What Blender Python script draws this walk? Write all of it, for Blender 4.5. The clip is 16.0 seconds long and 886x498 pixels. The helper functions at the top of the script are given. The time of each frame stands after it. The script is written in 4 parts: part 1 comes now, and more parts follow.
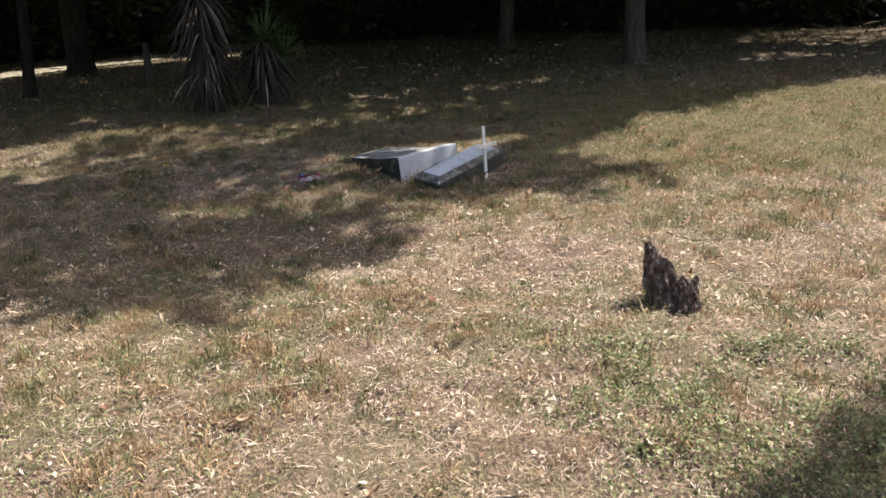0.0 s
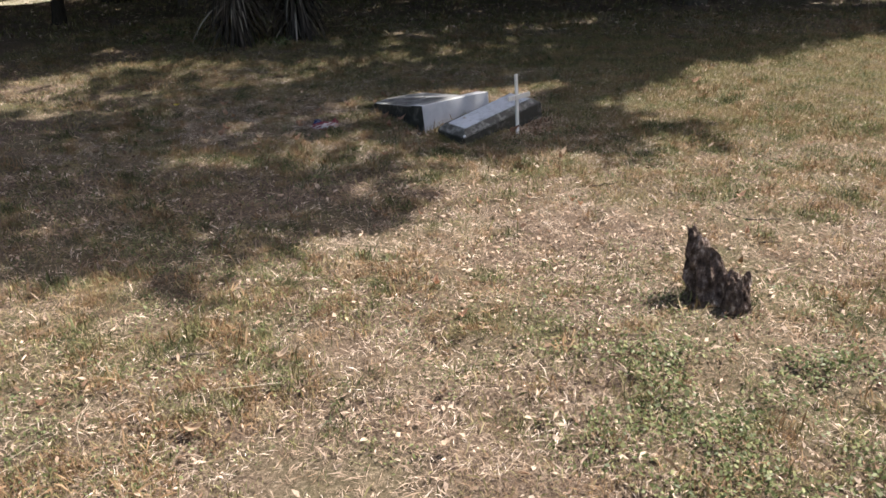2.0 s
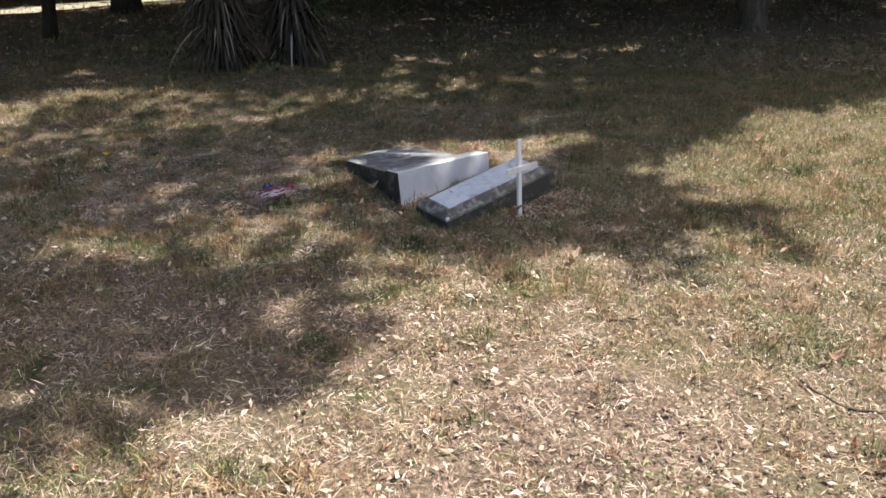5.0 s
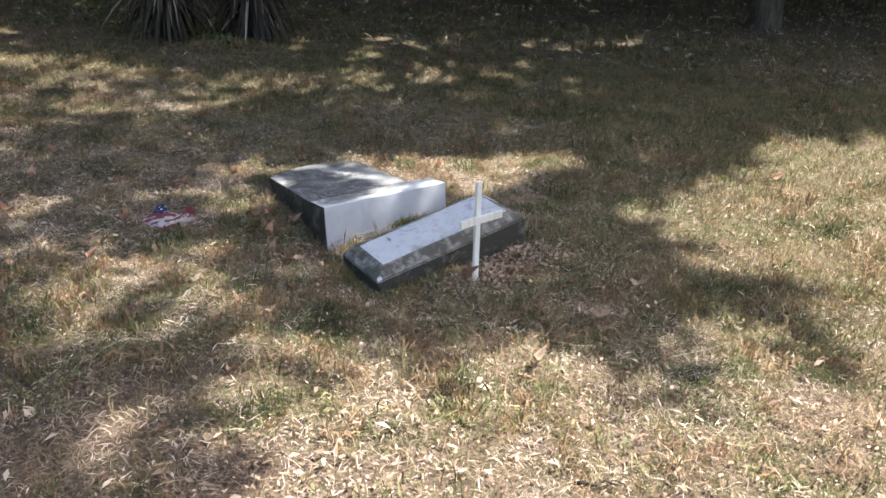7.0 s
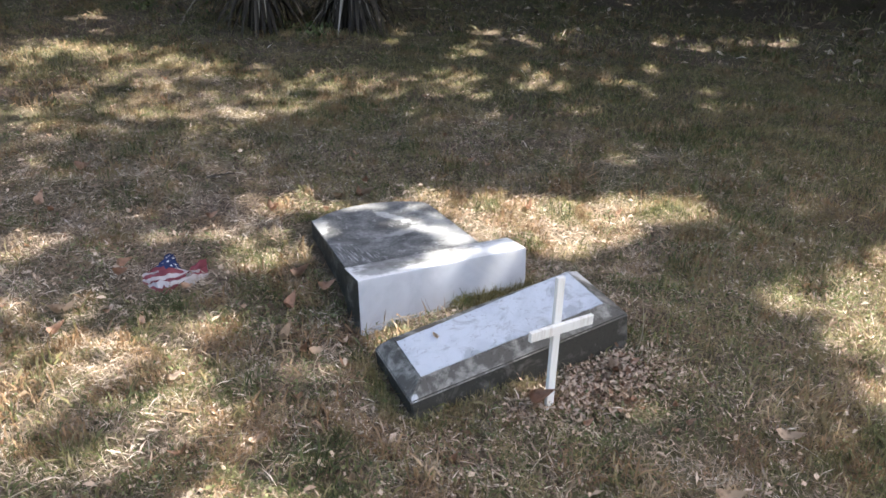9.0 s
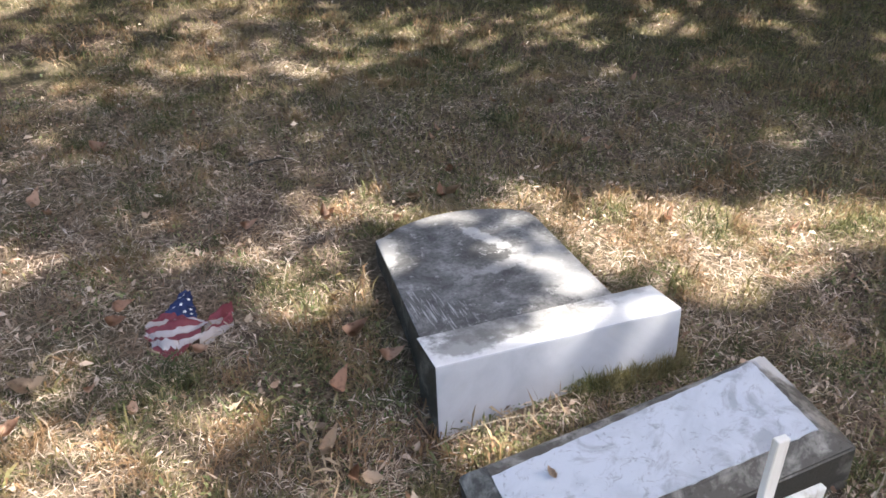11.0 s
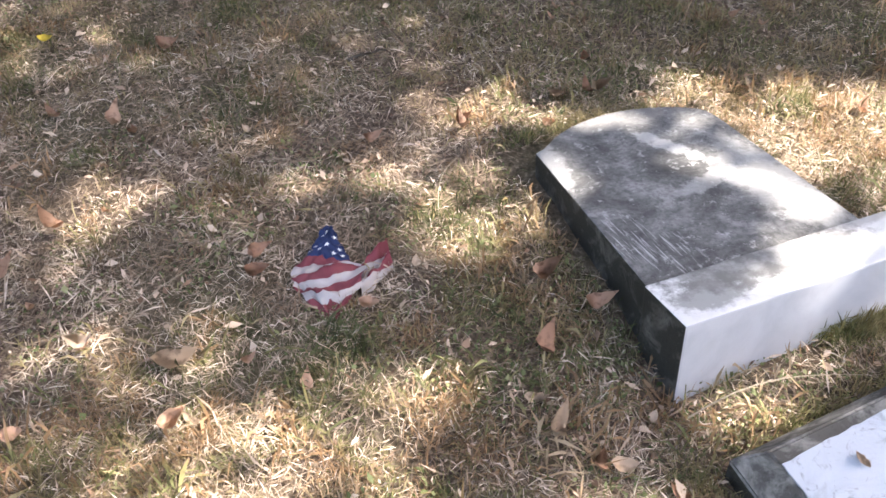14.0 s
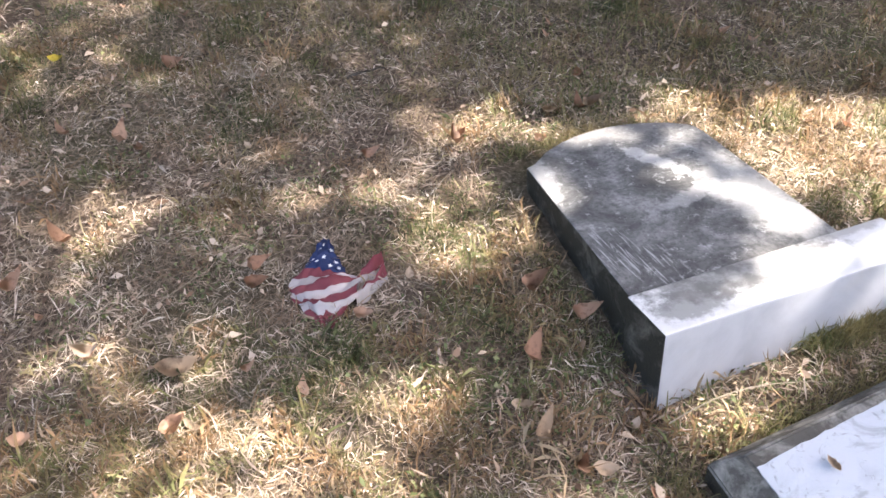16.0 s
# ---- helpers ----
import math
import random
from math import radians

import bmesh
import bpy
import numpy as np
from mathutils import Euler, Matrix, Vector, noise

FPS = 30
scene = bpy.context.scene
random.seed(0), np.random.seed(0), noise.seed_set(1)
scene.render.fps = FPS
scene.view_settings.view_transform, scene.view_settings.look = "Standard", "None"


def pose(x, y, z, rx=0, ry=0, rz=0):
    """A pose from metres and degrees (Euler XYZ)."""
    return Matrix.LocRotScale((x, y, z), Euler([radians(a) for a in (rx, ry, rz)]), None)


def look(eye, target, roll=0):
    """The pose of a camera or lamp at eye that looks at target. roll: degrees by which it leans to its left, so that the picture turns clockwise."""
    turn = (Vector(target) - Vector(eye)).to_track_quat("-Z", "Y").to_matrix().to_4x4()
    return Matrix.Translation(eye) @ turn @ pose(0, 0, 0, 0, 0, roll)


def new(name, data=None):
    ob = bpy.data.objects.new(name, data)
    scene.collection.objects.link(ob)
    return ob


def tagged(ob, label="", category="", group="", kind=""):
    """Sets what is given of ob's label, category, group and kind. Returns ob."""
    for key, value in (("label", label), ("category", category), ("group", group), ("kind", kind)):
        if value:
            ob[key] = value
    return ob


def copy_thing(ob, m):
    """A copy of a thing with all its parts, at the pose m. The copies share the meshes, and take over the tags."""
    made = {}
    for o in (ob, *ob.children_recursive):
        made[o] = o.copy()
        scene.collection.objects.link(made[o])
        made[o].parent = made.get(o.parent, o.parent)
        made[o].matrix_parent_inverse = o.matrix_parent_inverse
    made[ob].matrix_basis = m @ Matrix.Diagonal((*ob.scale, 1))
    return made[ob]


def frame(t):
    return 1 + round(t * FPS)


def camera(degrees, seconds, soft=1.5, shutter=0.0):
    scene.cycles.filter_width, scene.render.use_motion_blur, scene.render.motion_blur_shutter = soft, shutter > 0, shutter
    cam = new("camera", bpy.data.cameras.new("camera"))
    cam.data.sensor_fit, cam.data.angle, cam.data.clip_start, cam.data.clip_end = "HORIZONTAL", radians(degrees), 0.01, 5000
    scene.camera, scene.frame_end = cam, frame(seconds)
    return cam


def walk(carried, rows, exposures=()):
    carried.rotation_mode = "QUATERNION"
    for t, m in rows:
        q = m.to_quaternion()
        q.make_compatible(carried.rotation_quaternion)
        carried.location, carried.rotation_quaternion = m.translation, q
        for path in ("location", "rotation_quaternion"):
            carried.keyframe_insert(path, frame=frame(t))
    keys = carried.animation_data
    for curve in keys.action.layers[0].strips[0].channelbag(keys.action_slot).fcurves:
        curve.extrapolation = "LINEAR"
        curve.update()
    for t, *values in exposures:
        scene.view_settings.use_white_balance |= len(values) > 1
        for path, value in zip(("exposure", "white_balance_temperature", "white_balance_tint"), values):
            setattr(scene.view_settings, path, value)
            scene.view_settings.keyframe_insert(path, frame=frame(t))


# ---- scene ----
cam = camera(60.2, 16.0, soft=1.6)
PATH = [
    (0, (0.337, -0.458, 1.664), (0.245, 1.434, 1.021), -2.6),
    (0.5, (0.296, -0.438, 1.654), (0.17, 1.443, 0.986), -2.5),
    (1, (0.288, -0.386, 1.628), (0.168, 1.475, 0.905), -1.6),
    (1.5, (0.355, -0.19, 1.604), (0.252, 1.643, 0.81), -4.1),
    (2, (0.478, 0.159, 1.636), (0.274, 1.986, 0.847), -1.5),
    (2.5, (0.498, 0.406, 1.631), (0.218, 2.219, 0.835), -2.2),
    (3, (0.448, 0.72, 1.619), (0.199, 2.549, 0.85), -5.3),
    (3.5, (0.455, 0.977, 1.621), (0.29, 2.811, 0.84), -5.6),
    (4, (0.562, 1.295, 1.624), (0.317, 3.123, 0.85), -1.4),
    (4.5, (0.661, 1.584, 1.64), (0.352, 3.409, 0.881), -1.2),
    (7, (0.734, 3.09, 1.661), (0.476, 4.887, 0.823), 3.5),
    (7.5, (0.636, 3.397, 1.676), (0.413, 5.219, 0.883), 1.2),
    (8, (0.566, 3.608, 1.62), (0.394, 5.395, 0.738), 3.2),
    (8.5, (0.611, 3.916, 1.644), (0.336, 5.655, 0.695), 5.3),
    (9, (0.7, 4.213, 1.639), (0.156, 5.915, 0.741), 3.1),
    (11.5, (0.127, 5.315, 1.503), (-0.566, 6.813, 0.372), 0.8),
    (12, (0.015, 5.37, 1.485), (-0.665, 6.844, 0.316), 0.9),
    (12.5, (-0.185, 5.373, 1.469), (-0.828, 6.839, 0.271), -0.5),
    (13, (-0.346, 5.377, 1.444), (-0.957, 6.809, 0.189), -0.2),
    (13.5, (-0.414, 5.363, 1.415), (-1.018, 6.756, 0.113), -1.3),
    (14, (-0.415, 5.357, 1.412), (-1.015, 6.707, 0.063), -0.5),
    (14.5, (-0.379, 5.349, 1.434), (-0.976, 6.662, 0.049), 0.5),
    (15, (-0.328, 5.351, 1.438), (-0.931, 6.648, 0.04), -1.3),
    (15.5, (-0.334, 5.34, 1.459), (-0.94, 6.652, 0.078), -1.0),
    (16, (-0.355, 5.327, 1.463), (-0.982, 6.686, 0.136), -1.2),
]
EXPOSURES = [(0, 1.37, 6620, 11), (2, 1.16, 6670, 11), (4.5, 1.5, 6600, 11), (7, 1.97, 6400, 9), (7.5, 2.14, 6430, 9), (8, 2.26, 6470, 9), (9, 2.32, 6500, 9.5), (11.5, 2.25, 6750, 12), (12.5, 2.35, 6800, 13), (14, 2.7, 6800, 14), (16, 2.7, 6800, 14)]
walk(cam, [(t, look(eye, target, roll)) for t, eye, target, roll in PATH], EXPOSURES)

# ---- light: a clear sky, one sun ahead of the walk on its right-hand side ----
SUN_AZ = Vector((0.88, 0.47)).normalized()
SUN_EL = radians(57)
SUN_DIR = Vector((SUN_AZ.x * math.cos(SUN_EL), SUN_AZ.y * math.cos(SUN_EL), math.sin(SUN_EL)))
world = bpy.data.worlds.new("sky")
world.use_nodes = True
scene.world = world
sky = world.node_tree.nodes.new("ShaderNodeTexSky")
sky.sky_type, sky.sun_disc = "NISHITA", False
sky.sun_elevation, sky.sun_rotation = SUN_EL, math.atan2(SUN_AZ.x, SUN_AZ.y)
sky.air_density, sky.dust_density, sky.ozone_density = 1.0, 3.0, 0.4
background = world.node_tree.nodes["Background"]
background.inputs["Strength"].default_value = 0.125
world.node_tree.links.new(sky.outputs["Color"], background.inputs["Color"])
sun_data = bpy.data.lights.new("sun", "SUN")
sun_data.energy, sun_data.angle, sun_data.color = 4.6, radians(0.55), (1.0, 0.955, 0.885)
sun = new("sun", sun_data)
sun.matrix_world = look(SUN_DIR * 40, (0, 0, 0))


# ---- node helpers ----
class Nodes:
    """A material under construction: short calls that each add one node."""

    def __init__(self, name, roughness=0.8, specular=0.3):
        self.mat = bpy.data.materials.new(name)
        self.mat.use_nodes = True
        self.tree = self.mat.node_tree
        self.bsdf = self.tree.nodes["Principled BSDF"]
        self.bsdf.inputs["Roughness"].default_value = roughness
        self.bsdf.inputs["Specular IOR Level"].default_value = specular
        self.coord = self.tree.nodes.new("ShaderNodeTexCoord")

    def put(self, socket, value):
        if hasattr(value, "is_output"):
            self.tree.links.new(value, socket)
        elif isinstance(value, tuple) and len(value) == 3 and socket.type == "RGBA":
            socket.default_value = (*value, 1)
        else:
            socket.default_value = value

    def node(self, kind, **inputs):
        n = self.tree.nodes.new(kind)
        for key, value in inputs.items():
            self.put(n.inputs[key], value)
        return n

    def place(self, space="Object"):
        return self.coord.outputs[space]

    def noise(self, scale, detail=3.0, rough=0.55, space="Object", distortion=0.0, vector=None):
        return self.node("ShaderNodeTexNoise", Vector=vector or self.place(space), Scale=scale, Detail=detail, Roughness=rough, Distortion=distortion).outputs["Fac"]

    def ramp(self, value, *stops):
        n = self.node("ShaderNodeValToRGB", Fac=value)
        e = n.color_ramp.elements
        while len(e) < len(stops):
            e.new(0.5)
        for el, (pos, col) in zip(e, stops):
            el.position, el.color = pos, ((*col, 1) if isinstance(col, tuple) else (col, col, col, 1))
        return n.outputs["Color"]

    def mix(self, fac, a, b, blend="MIX"):
        n = self.tree.nodes.new("ShaderNodeMix")
        n.data_type, n.blend_type = "RGBA", blend
        for i, value in ((0, fac), (6, a), (7, b)):
            self.put(n.inputs[i], value)
        return n.outputs[2]

    def math(self, op, a, b=0.0):
        n = self.tree.nodes.new("ShaderNodeMath")
        n.operation = op
        self.put(n.inputs[0], a)
        self.put(n.inputs[1], b)
        return n.outputs[0]

    def island(self):
        return self.tree.nodes.new("ShaderNodeNewGeometry").outputs["Random Per Island"]

    def each(self):
        return self.tree.nodes.new("ShaderNodeObjectInfo").outputs["Random"]

    def split(self, vector):
        n = self.node("ShaderNodeSeparateXYZ", Vector=vector)
        return n.outputs[0], n.outputs[1], n.outputs[2]

    def bump(self, height, strength=0.4, distance=0.01):
        n = self.node("ShaderNodeBump", Height=height, Strength=strength, Distance=distance)
        self.tree.links.new(n.outputs["Normal"], self.bsdf.inputs["Normal"])
        return self

    def colour(self, value):
        self.put(self.bsdf.inputs["Base Color"], value)
        return self

    def rough(self, value):
        self.put(self.bsdf.inputs["Roughness"], value)
        return self

    def thin(self, amount=0.25):
        """Leaves and blades let some light through."""
        t = self.tree
        base = self.bsdf.inputs["Base Color"]
        out = t.nodes["Material Output"]
        tr = t.nodes.new("ShaderNodeBsdfTranslucent")
        if base.is_linked:
            t.links.new(base.links[0].from_socket, tr.inputs["Color"])
        else:
            tr.inputs["Color"].default_value = base.default_value
        m = self.node("ShaderNodeMixShader", Fac=amount)
        t.links.new(self.bsdf.outputs[0], m.inputs[1])
        t.links.new(tr.outputs[0], m.inputs[2])
        t.links.new(m.outputs[0], out.inputs["Surface"])
        return self


# ---- materials ----
def make_ground():
    n = Nodes("dry_turf_soil", 0.95, 0.1)
    fine = n.ramp(n.noise(60, 6, 0.7), (0.34, (0.045, 0.032, 0.025)), (0.54, (0.15, 0.11, 0.082)), (0.72, (0.42, 0.33, 0.255)))
    patch = n.noise(0.9, 4, 0.6)
    green = n.mix(n.ramp(patch, (0.45, 0.0), (0.68, 0.55)), fine, (0.085, 0.095, 0.04))
    dirt = n.mix(n.ramp(n.noise(2.3, 5, 0.65), (0.52, 0.0), (0.7, 0.5)), green, (0.12, 0.085, 0.06))
    return n.colour(dirt).bump(n.noise(45, 8, 0.7), 0.8, 0.02).mat


def make_straw():
    n = Nodes("dry_grass_blades", 0.65, 0.25)
    straw = n.ramp(n.island(), (0.0, (0.17, 0.12, 0.08)), (0.3, (0.34, 0.255, 0.18)), (0.65, (0.57, 0.45, 0.35)), (1.0, (0.86, 0.75, 0.65)))
    brown = n.mix(n.ramp(n.noise(6.0, 4, 0.6), (0.46, 0.0), (0.55, 0.88)), straw, (0.18, 0.115, 0.068))
    pink = n.mix(n.ramp(n.noise(3.1, 4, 0.6), (0.48, 0.0), (0.58, 0.42)), brown, (0.64, 0.52, 0.43))
    red = n.mix(n.ramp(n.noise(0.8, 3), (0.47, 0.0), (0.62, 0.4)), pink, (0.36, 0.23, 0.145))
    return n.colour(red).thin(0.2).mat


def make_shade_straw():
    """Shaded copy of the straw: the cooler light round the stones is put into its colour."""
    n = Nodes("shade_tinted_straw", 0.7, 0.2)
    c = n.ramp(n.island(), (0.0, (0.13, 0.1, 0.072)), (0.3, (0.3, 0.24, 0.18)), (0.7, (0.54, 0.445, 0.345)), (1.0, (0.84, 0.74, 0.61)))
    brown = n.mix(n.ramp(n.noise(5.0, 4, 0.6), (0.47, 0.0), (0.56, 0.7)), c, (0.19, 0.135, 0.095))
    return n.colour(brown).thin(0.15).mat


def make_green_grass():
    n = Nodes("grass_blades", 0.55, 0.3)
    g = n.ramp(n.island(), (0.0, (0.07, 0.08, 0.028)), (0.5, (0.145, 0.15, 0.058)), (0.8, (0.25, 0.24, 0.105)), (1.0, (0.4, 0.335, 0.19)))
    tint = n.mix(n.ramp(n.noise(2.6, 4), (0.42, 0.0), (0.62, 0.6)), g, (0.33, 0.245, 0.135))
    return n.colour(tint).thin(0.3).mat


def make_tuft():
    """Whole clumps that differ: olive, rusty brown and straw."""
    n = Nodes("tufted_grass", 0.6, 0.25)
    blade = n.ramp(n.island(), (0.0, 0.55), (1.0, 1.35))
    clump = n.ramp(n.noise(3.4, 2, 0.5), (0.36, (0.075, 0.085, 0.034)), (0.44, (0.15, 0.15, 0.066)), (0.5, (0.22, 0.135, 0.072)), (0.58, (0.3, 0.195, 0.11)), (0.66, (0.42, 0.32, 0.21)))
    return n.colour(n.mix(1.0, clump, blade, "MULTIPLY")).thin(0.25).mat


def make_weed():
    n = Nodes("small_weed_leaves", 0.5, 0.35)
    return n.colour(n.ramp(n.island(), (0.0, (0.06, 0.08, 0.028)), (0.6, (0.14, 0.165, 0.065)), (1.0, (0.3, 0.31, 0.15)))).thin(0.3).mat


def make_litter():
    n = Nodes("leaf_fragments", 0.75, 0.2)
    return n.colour(n.ramp(n.island(), (0.0, (0.08, 0.05, 0.034)), (0.3, (0.24, 0.15, 0.1)), (0.6, (0.5, 0.38, 0.29)), (1.0, (0.62, 0.5, 0.39)))).thin(0.15).mat


def make_dead_leaf(name, dark, light):
    n = Nodes(name, 0.6, 0.3)
    base = n.mix(n.each(), dark, light)
    spots = n.mix(n.ramp(n.noise(55, 4), (0.5, 0.0), (0.66, 0.7)), base, tuple(c * 0.45 for c in dark))
    return n.colour(spots).bump(n.noise(120, 3), 0.3, 0.002).thin(0.18).mat


def make_marble(name, film_colour, white=(0.74, 0.75, 0.77), cover=0.5, scale=6.0, clean=()):
    """Old marble: white stone under a grey to black film whose share is cover."""
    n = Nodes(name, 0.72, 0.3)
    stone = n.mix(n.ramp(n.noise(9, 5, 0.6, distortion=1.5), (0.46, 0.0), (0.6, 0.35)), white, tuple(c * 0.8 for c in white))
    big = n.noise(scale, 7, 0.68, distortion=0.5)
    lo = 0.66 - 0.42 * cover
    film = n.mix(n.ramp(big, (lo - 0.03, 0.0), (lo + 0.15, 0.93)), stone, film_colour)
    spots = n.mix(n.ramp(n.noise(38, 5, 0.7), (0.61, 0.0), (0.7, 0.6)), film, tuple(min(1, c * 2.4 + 0.06) for c in film_colour))
    pits = n.mix(n.ramp(n.noise(90, 3), (0.3, 0.5), (0.42, 0.0)), spots, tuple(c * 0.5 for c in film_colour))
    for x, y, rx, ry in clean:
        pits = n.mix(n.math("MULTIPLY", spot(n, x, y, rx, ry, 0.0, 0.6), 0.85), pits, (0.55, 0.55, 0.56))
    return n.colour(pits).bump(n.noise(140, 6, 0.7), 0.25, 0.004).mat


def spot(n, x, y, rx, ry, turn=0.0, rag=0.5):
    """A ragged patch with its middle at x, y of the object: 1 inside, 0 outside."""
    px, py, _ = n.split(n.place())
    dx, dy = n.math("SUBTRACT", px, x), n.math("SUBTRACT", py, y)
    c, s = math.cos(turn), math.sin(turn)
    u = n.math("ADD", n.math("MULTIPLY", dx, c / rx), n.math("MULTIPLY", dy, s / rx))
    v = n.math("ADD", n.math("MULTIPLY", dx, -s / ry), n.math("MULTIPLY", dy, c / ry))
    d = n.math("SQRT", n.math("ADD", n.math("MULTIPLY", u, u), n.math("MULTIPLY", v, v)))
    d = n.math("ADD", d, n.math("MULTIPLY", n.math("SUBTRACT", n.noise(22, 6, 0.7), 0.5), 2.4 * rag))
    return n.ramp(n.math("SUBTRACT", 1.25, d), (0.1, 0.0), (0.5, 1.0))


def make_tablet():
    """The inscribed face: grey lichen film, pale scars and scratches, fine pale specks."""
    n = Nodes("lichen_grey_marble", 0.75, 0.25)
    film = n.ramp(n.noise(6, 7, 0.68, distortion=0.6), (0.35, (0.075, 0.075, 0.076)), (0.51, (0.165, 0.164, 0.163)), (0.67, (0.33, 0.328, 0.325)))
    fine = n.mix(n.ramp(n.noise(70, 5, 0.7), (0.4, 0.4), (0.55, 0.0)), film, (0.04, 0.04, 0.04))
    specks = n.mix(n.ramp(n.noise(34, 5, 0.72), (0.58, 0.0), (0.66, 0.75)), fine, (0.42, 0.42, 0.42))
    # the lower half has fine upright scratches where the growth was scraped away
    comb = n.node("ShaderNodeMapping", Vector=n.place(), Rotation=(0, 0, 0.32), Scale=(150, 9, 9)).outputs[0]
    lines = n.ramp(n.noise(1.0, 3, 0.6, vector=comb), (0.55, 0.0), (0.64, 1.0))
    scratched = n.mix(n.math("MULTIPLY", n.math("MULTIPLY", spot(n, 0.11, 0.3, 0.08, 0.15, 0.25, 0.7), lines), 0.75), specks, (0.5, 0.5, 0.51))
    worn = n.mix(n.math("MULTIPLY", spot(n, 0.56, 0.4, 0.1, 0.28, 0.0, 0.9), 0.5), scratched, (0.4, 0.4, 0.4))
    worn = n.mix(n.math("MULTIPLY", spot(n, 0.07, 0.76, 0.05, 0.13, -0.1, 0.9), 0.5), worn, (0.42, 0.42, 0.42))
    worn = n.mix(n.math("MULTIPLY", spot(n, 0.42, 0.9, 0.2, 0.05, 0.0, 0.9), 0.35), worn, (0.36, 0.35, 0.34))
    scar = n.mix(n.math("MULTIPLY", spot(n, 0.43, 0.7, 0.03, 0.12, 0.35, 1.5), 0.45), worn, (0.72, 0.72, 0.72))
    scar = n.mix(n.math("MULTIPLY", spot(n, 0.4, 0.48, 0.16, 0.03, 0.3, 1.5), 0.4), scar, (0.5, 0.5, 0.5))
    return n.colour(scar).bump(n.noise(140, 6, 0.7), 0.35, 0.004).mat


def make_base():
    """The foot's upper side: white, with a grey stain along its back."""
    n = Nodes("part_stained_marble", 0.7, 0.3)
    stone = n.mix(n.ramp(n.noise(9, 5, 0.6, distortion=1.5), (0.46, 0.0), (0.6, 0.35)), (0.72, 0.72, 0.72), (0.58, 0.58, 0.58))
    stain = n.mix(n.math("MULTIPLY", spot(n, 0.29, 0.13, 0.28, 0.09, -0.08, 0.75), 0.9), stone, n.mix(n.ramp(n.noise(16, 6, 0.7), (0.42, 0.0), (0.6, 1.0)), (0.13, 0.128, 0.122), (0.3, 0.297, 0.29)))
    stain = n.mix(n.math("MULTIPLY", spot(n, 0.12, 0.07, 0.11, 0.05, 0.0, 0.9), 0.7), stain, (0.2, 0.195, 0.185))
    stain = n.mix(n.math("MULTIPLY", spot(n, 0.62, 0.15, 0.12, 0.03, 0.0, 0.7), 0.6), stain, (0.3, 0.295, 0.285))
    return n.colour(stain).bump(n.noise(140, 6, 0.7), 0.25, 0.004).mat


def make_front_marble():
    n = Nodes("clean_sawn_marble", 0.6, 0.35)
    a = n.noise(5, 5, 0.6, distortion=1.2)
    c = n.mix(n.ramp(a, (0.45, 0.0), (0.65, 0.5)), (0.5, 0.51, 0.54), (0.36, 0.375, 0.41))
    c = n.mix(n.ramp(n.noise(2.6, 4, 0.6), (0.55, 0.0), (0.75, 0.4)), c, (0.52, 0.48, 0.4))
    return n.colour(c).bump(n.noise(160, 4), 0.15, 0.003).mat


def make_footprint():
    n = Nodes("pale_bedding_marble", 0.6, 0.3)
    c = n.mix(n.ramp(n.noise(7, 5, 0.6, distortion=1.0), (0.45, 0.0), (0.62, 0.5)), (0.54, 0.57, 0.625), (0.38, 0.415, 0.47))
    c = n.mix(n.ramp(n.noise(9, 6, 0.65, distortion=0.8), (0.52, 0.0), (0.62, 0.6)), c, (0.26, 0.27, 0.3))
    c = n.mix(n.ramp(n.noise(28, 6, 0.7, distortion=1.4), (0.57, 0.0), (0.67, 0.55)), c, (0.17, 0.175, 0.19))
    return n.colour(c).bump(n.noise(60, 6, 0.7), 0.4, 0.006).mat


def make_white_paint():
    n = Nodes("chipped_white_paint", 0.6, 0.3)
    grain = n.node("ShaderNodeMapping", Vector=n.place(), Scale=(60, 60, 4)).outputs[0]
    c = n.mix(n.ramp(n.noise(1.0, 5, 0.6, vector=grain), (0.52, 0.0), (0.7, 0.55)), (0.76, 0.75, 0.71), (0.46, 0.41, 0.34))
    return n.colour(c).bump(n.noise(1.0, 4, vector=grain), 0.3, 0.003).mat


def make_char():
    n = Nodes("weathered_stump_wood", 0.9, 0.15)
    grain = n.node("ShaderNodeMapping", Vector=n.place(), Scale=(34, 34, 22)).outputs[0]
    c = n.ramp(n.noise(1.0, 7, 0.7, vector=grain), (0.32, (0.024, 0.018, 0.015)), (0.46, (0.1, 0.072, 0.06)), (0.57, (0.22, 0.165, 0.14)), (0.66, (0.52, 0.45, 0.4)))
    return n.colour(c).bump(n.noise(1.0, 8, 0.75, vector=grain), 1.0, 0.03).mat


def make_bark(name, dark, light):
    n = Nodes(name, 0.92, 0.15)
    grain = n.node("ShaderNodeMapping", Vector=n.place(), Scale=(9, 9, 2.2)).outputs[0]
    c = n.ramp(n.noise(1.4, 7, 0.7, vector=grain), (0.32, dark), (0.68, light))
    return n.colour(c).bump(n.noise(1.4, 7, 0.7, vector=grain), 1.0, 0.05).mat


def make_leafy(name, dark, light):
    n = Nodes(name, 0.5, 0.35)
    return n.colour(n.mix(n.island(), dark, light)).thin(0.3).mat


def make_dead_yucca():
    n = Nodes("dead_yucca_blades", 0.6, 0.3)
    return n.colour(n.ramp(n.island(), (0.0, (0.024, 0.019, 0.015)), (0.7, (0.09, 0.072, 0.055)), (0.92, (0.17, 0.14, 0.11)), (1.0, (0.5, 0.44, 0.36)))).thin(0.15).mat


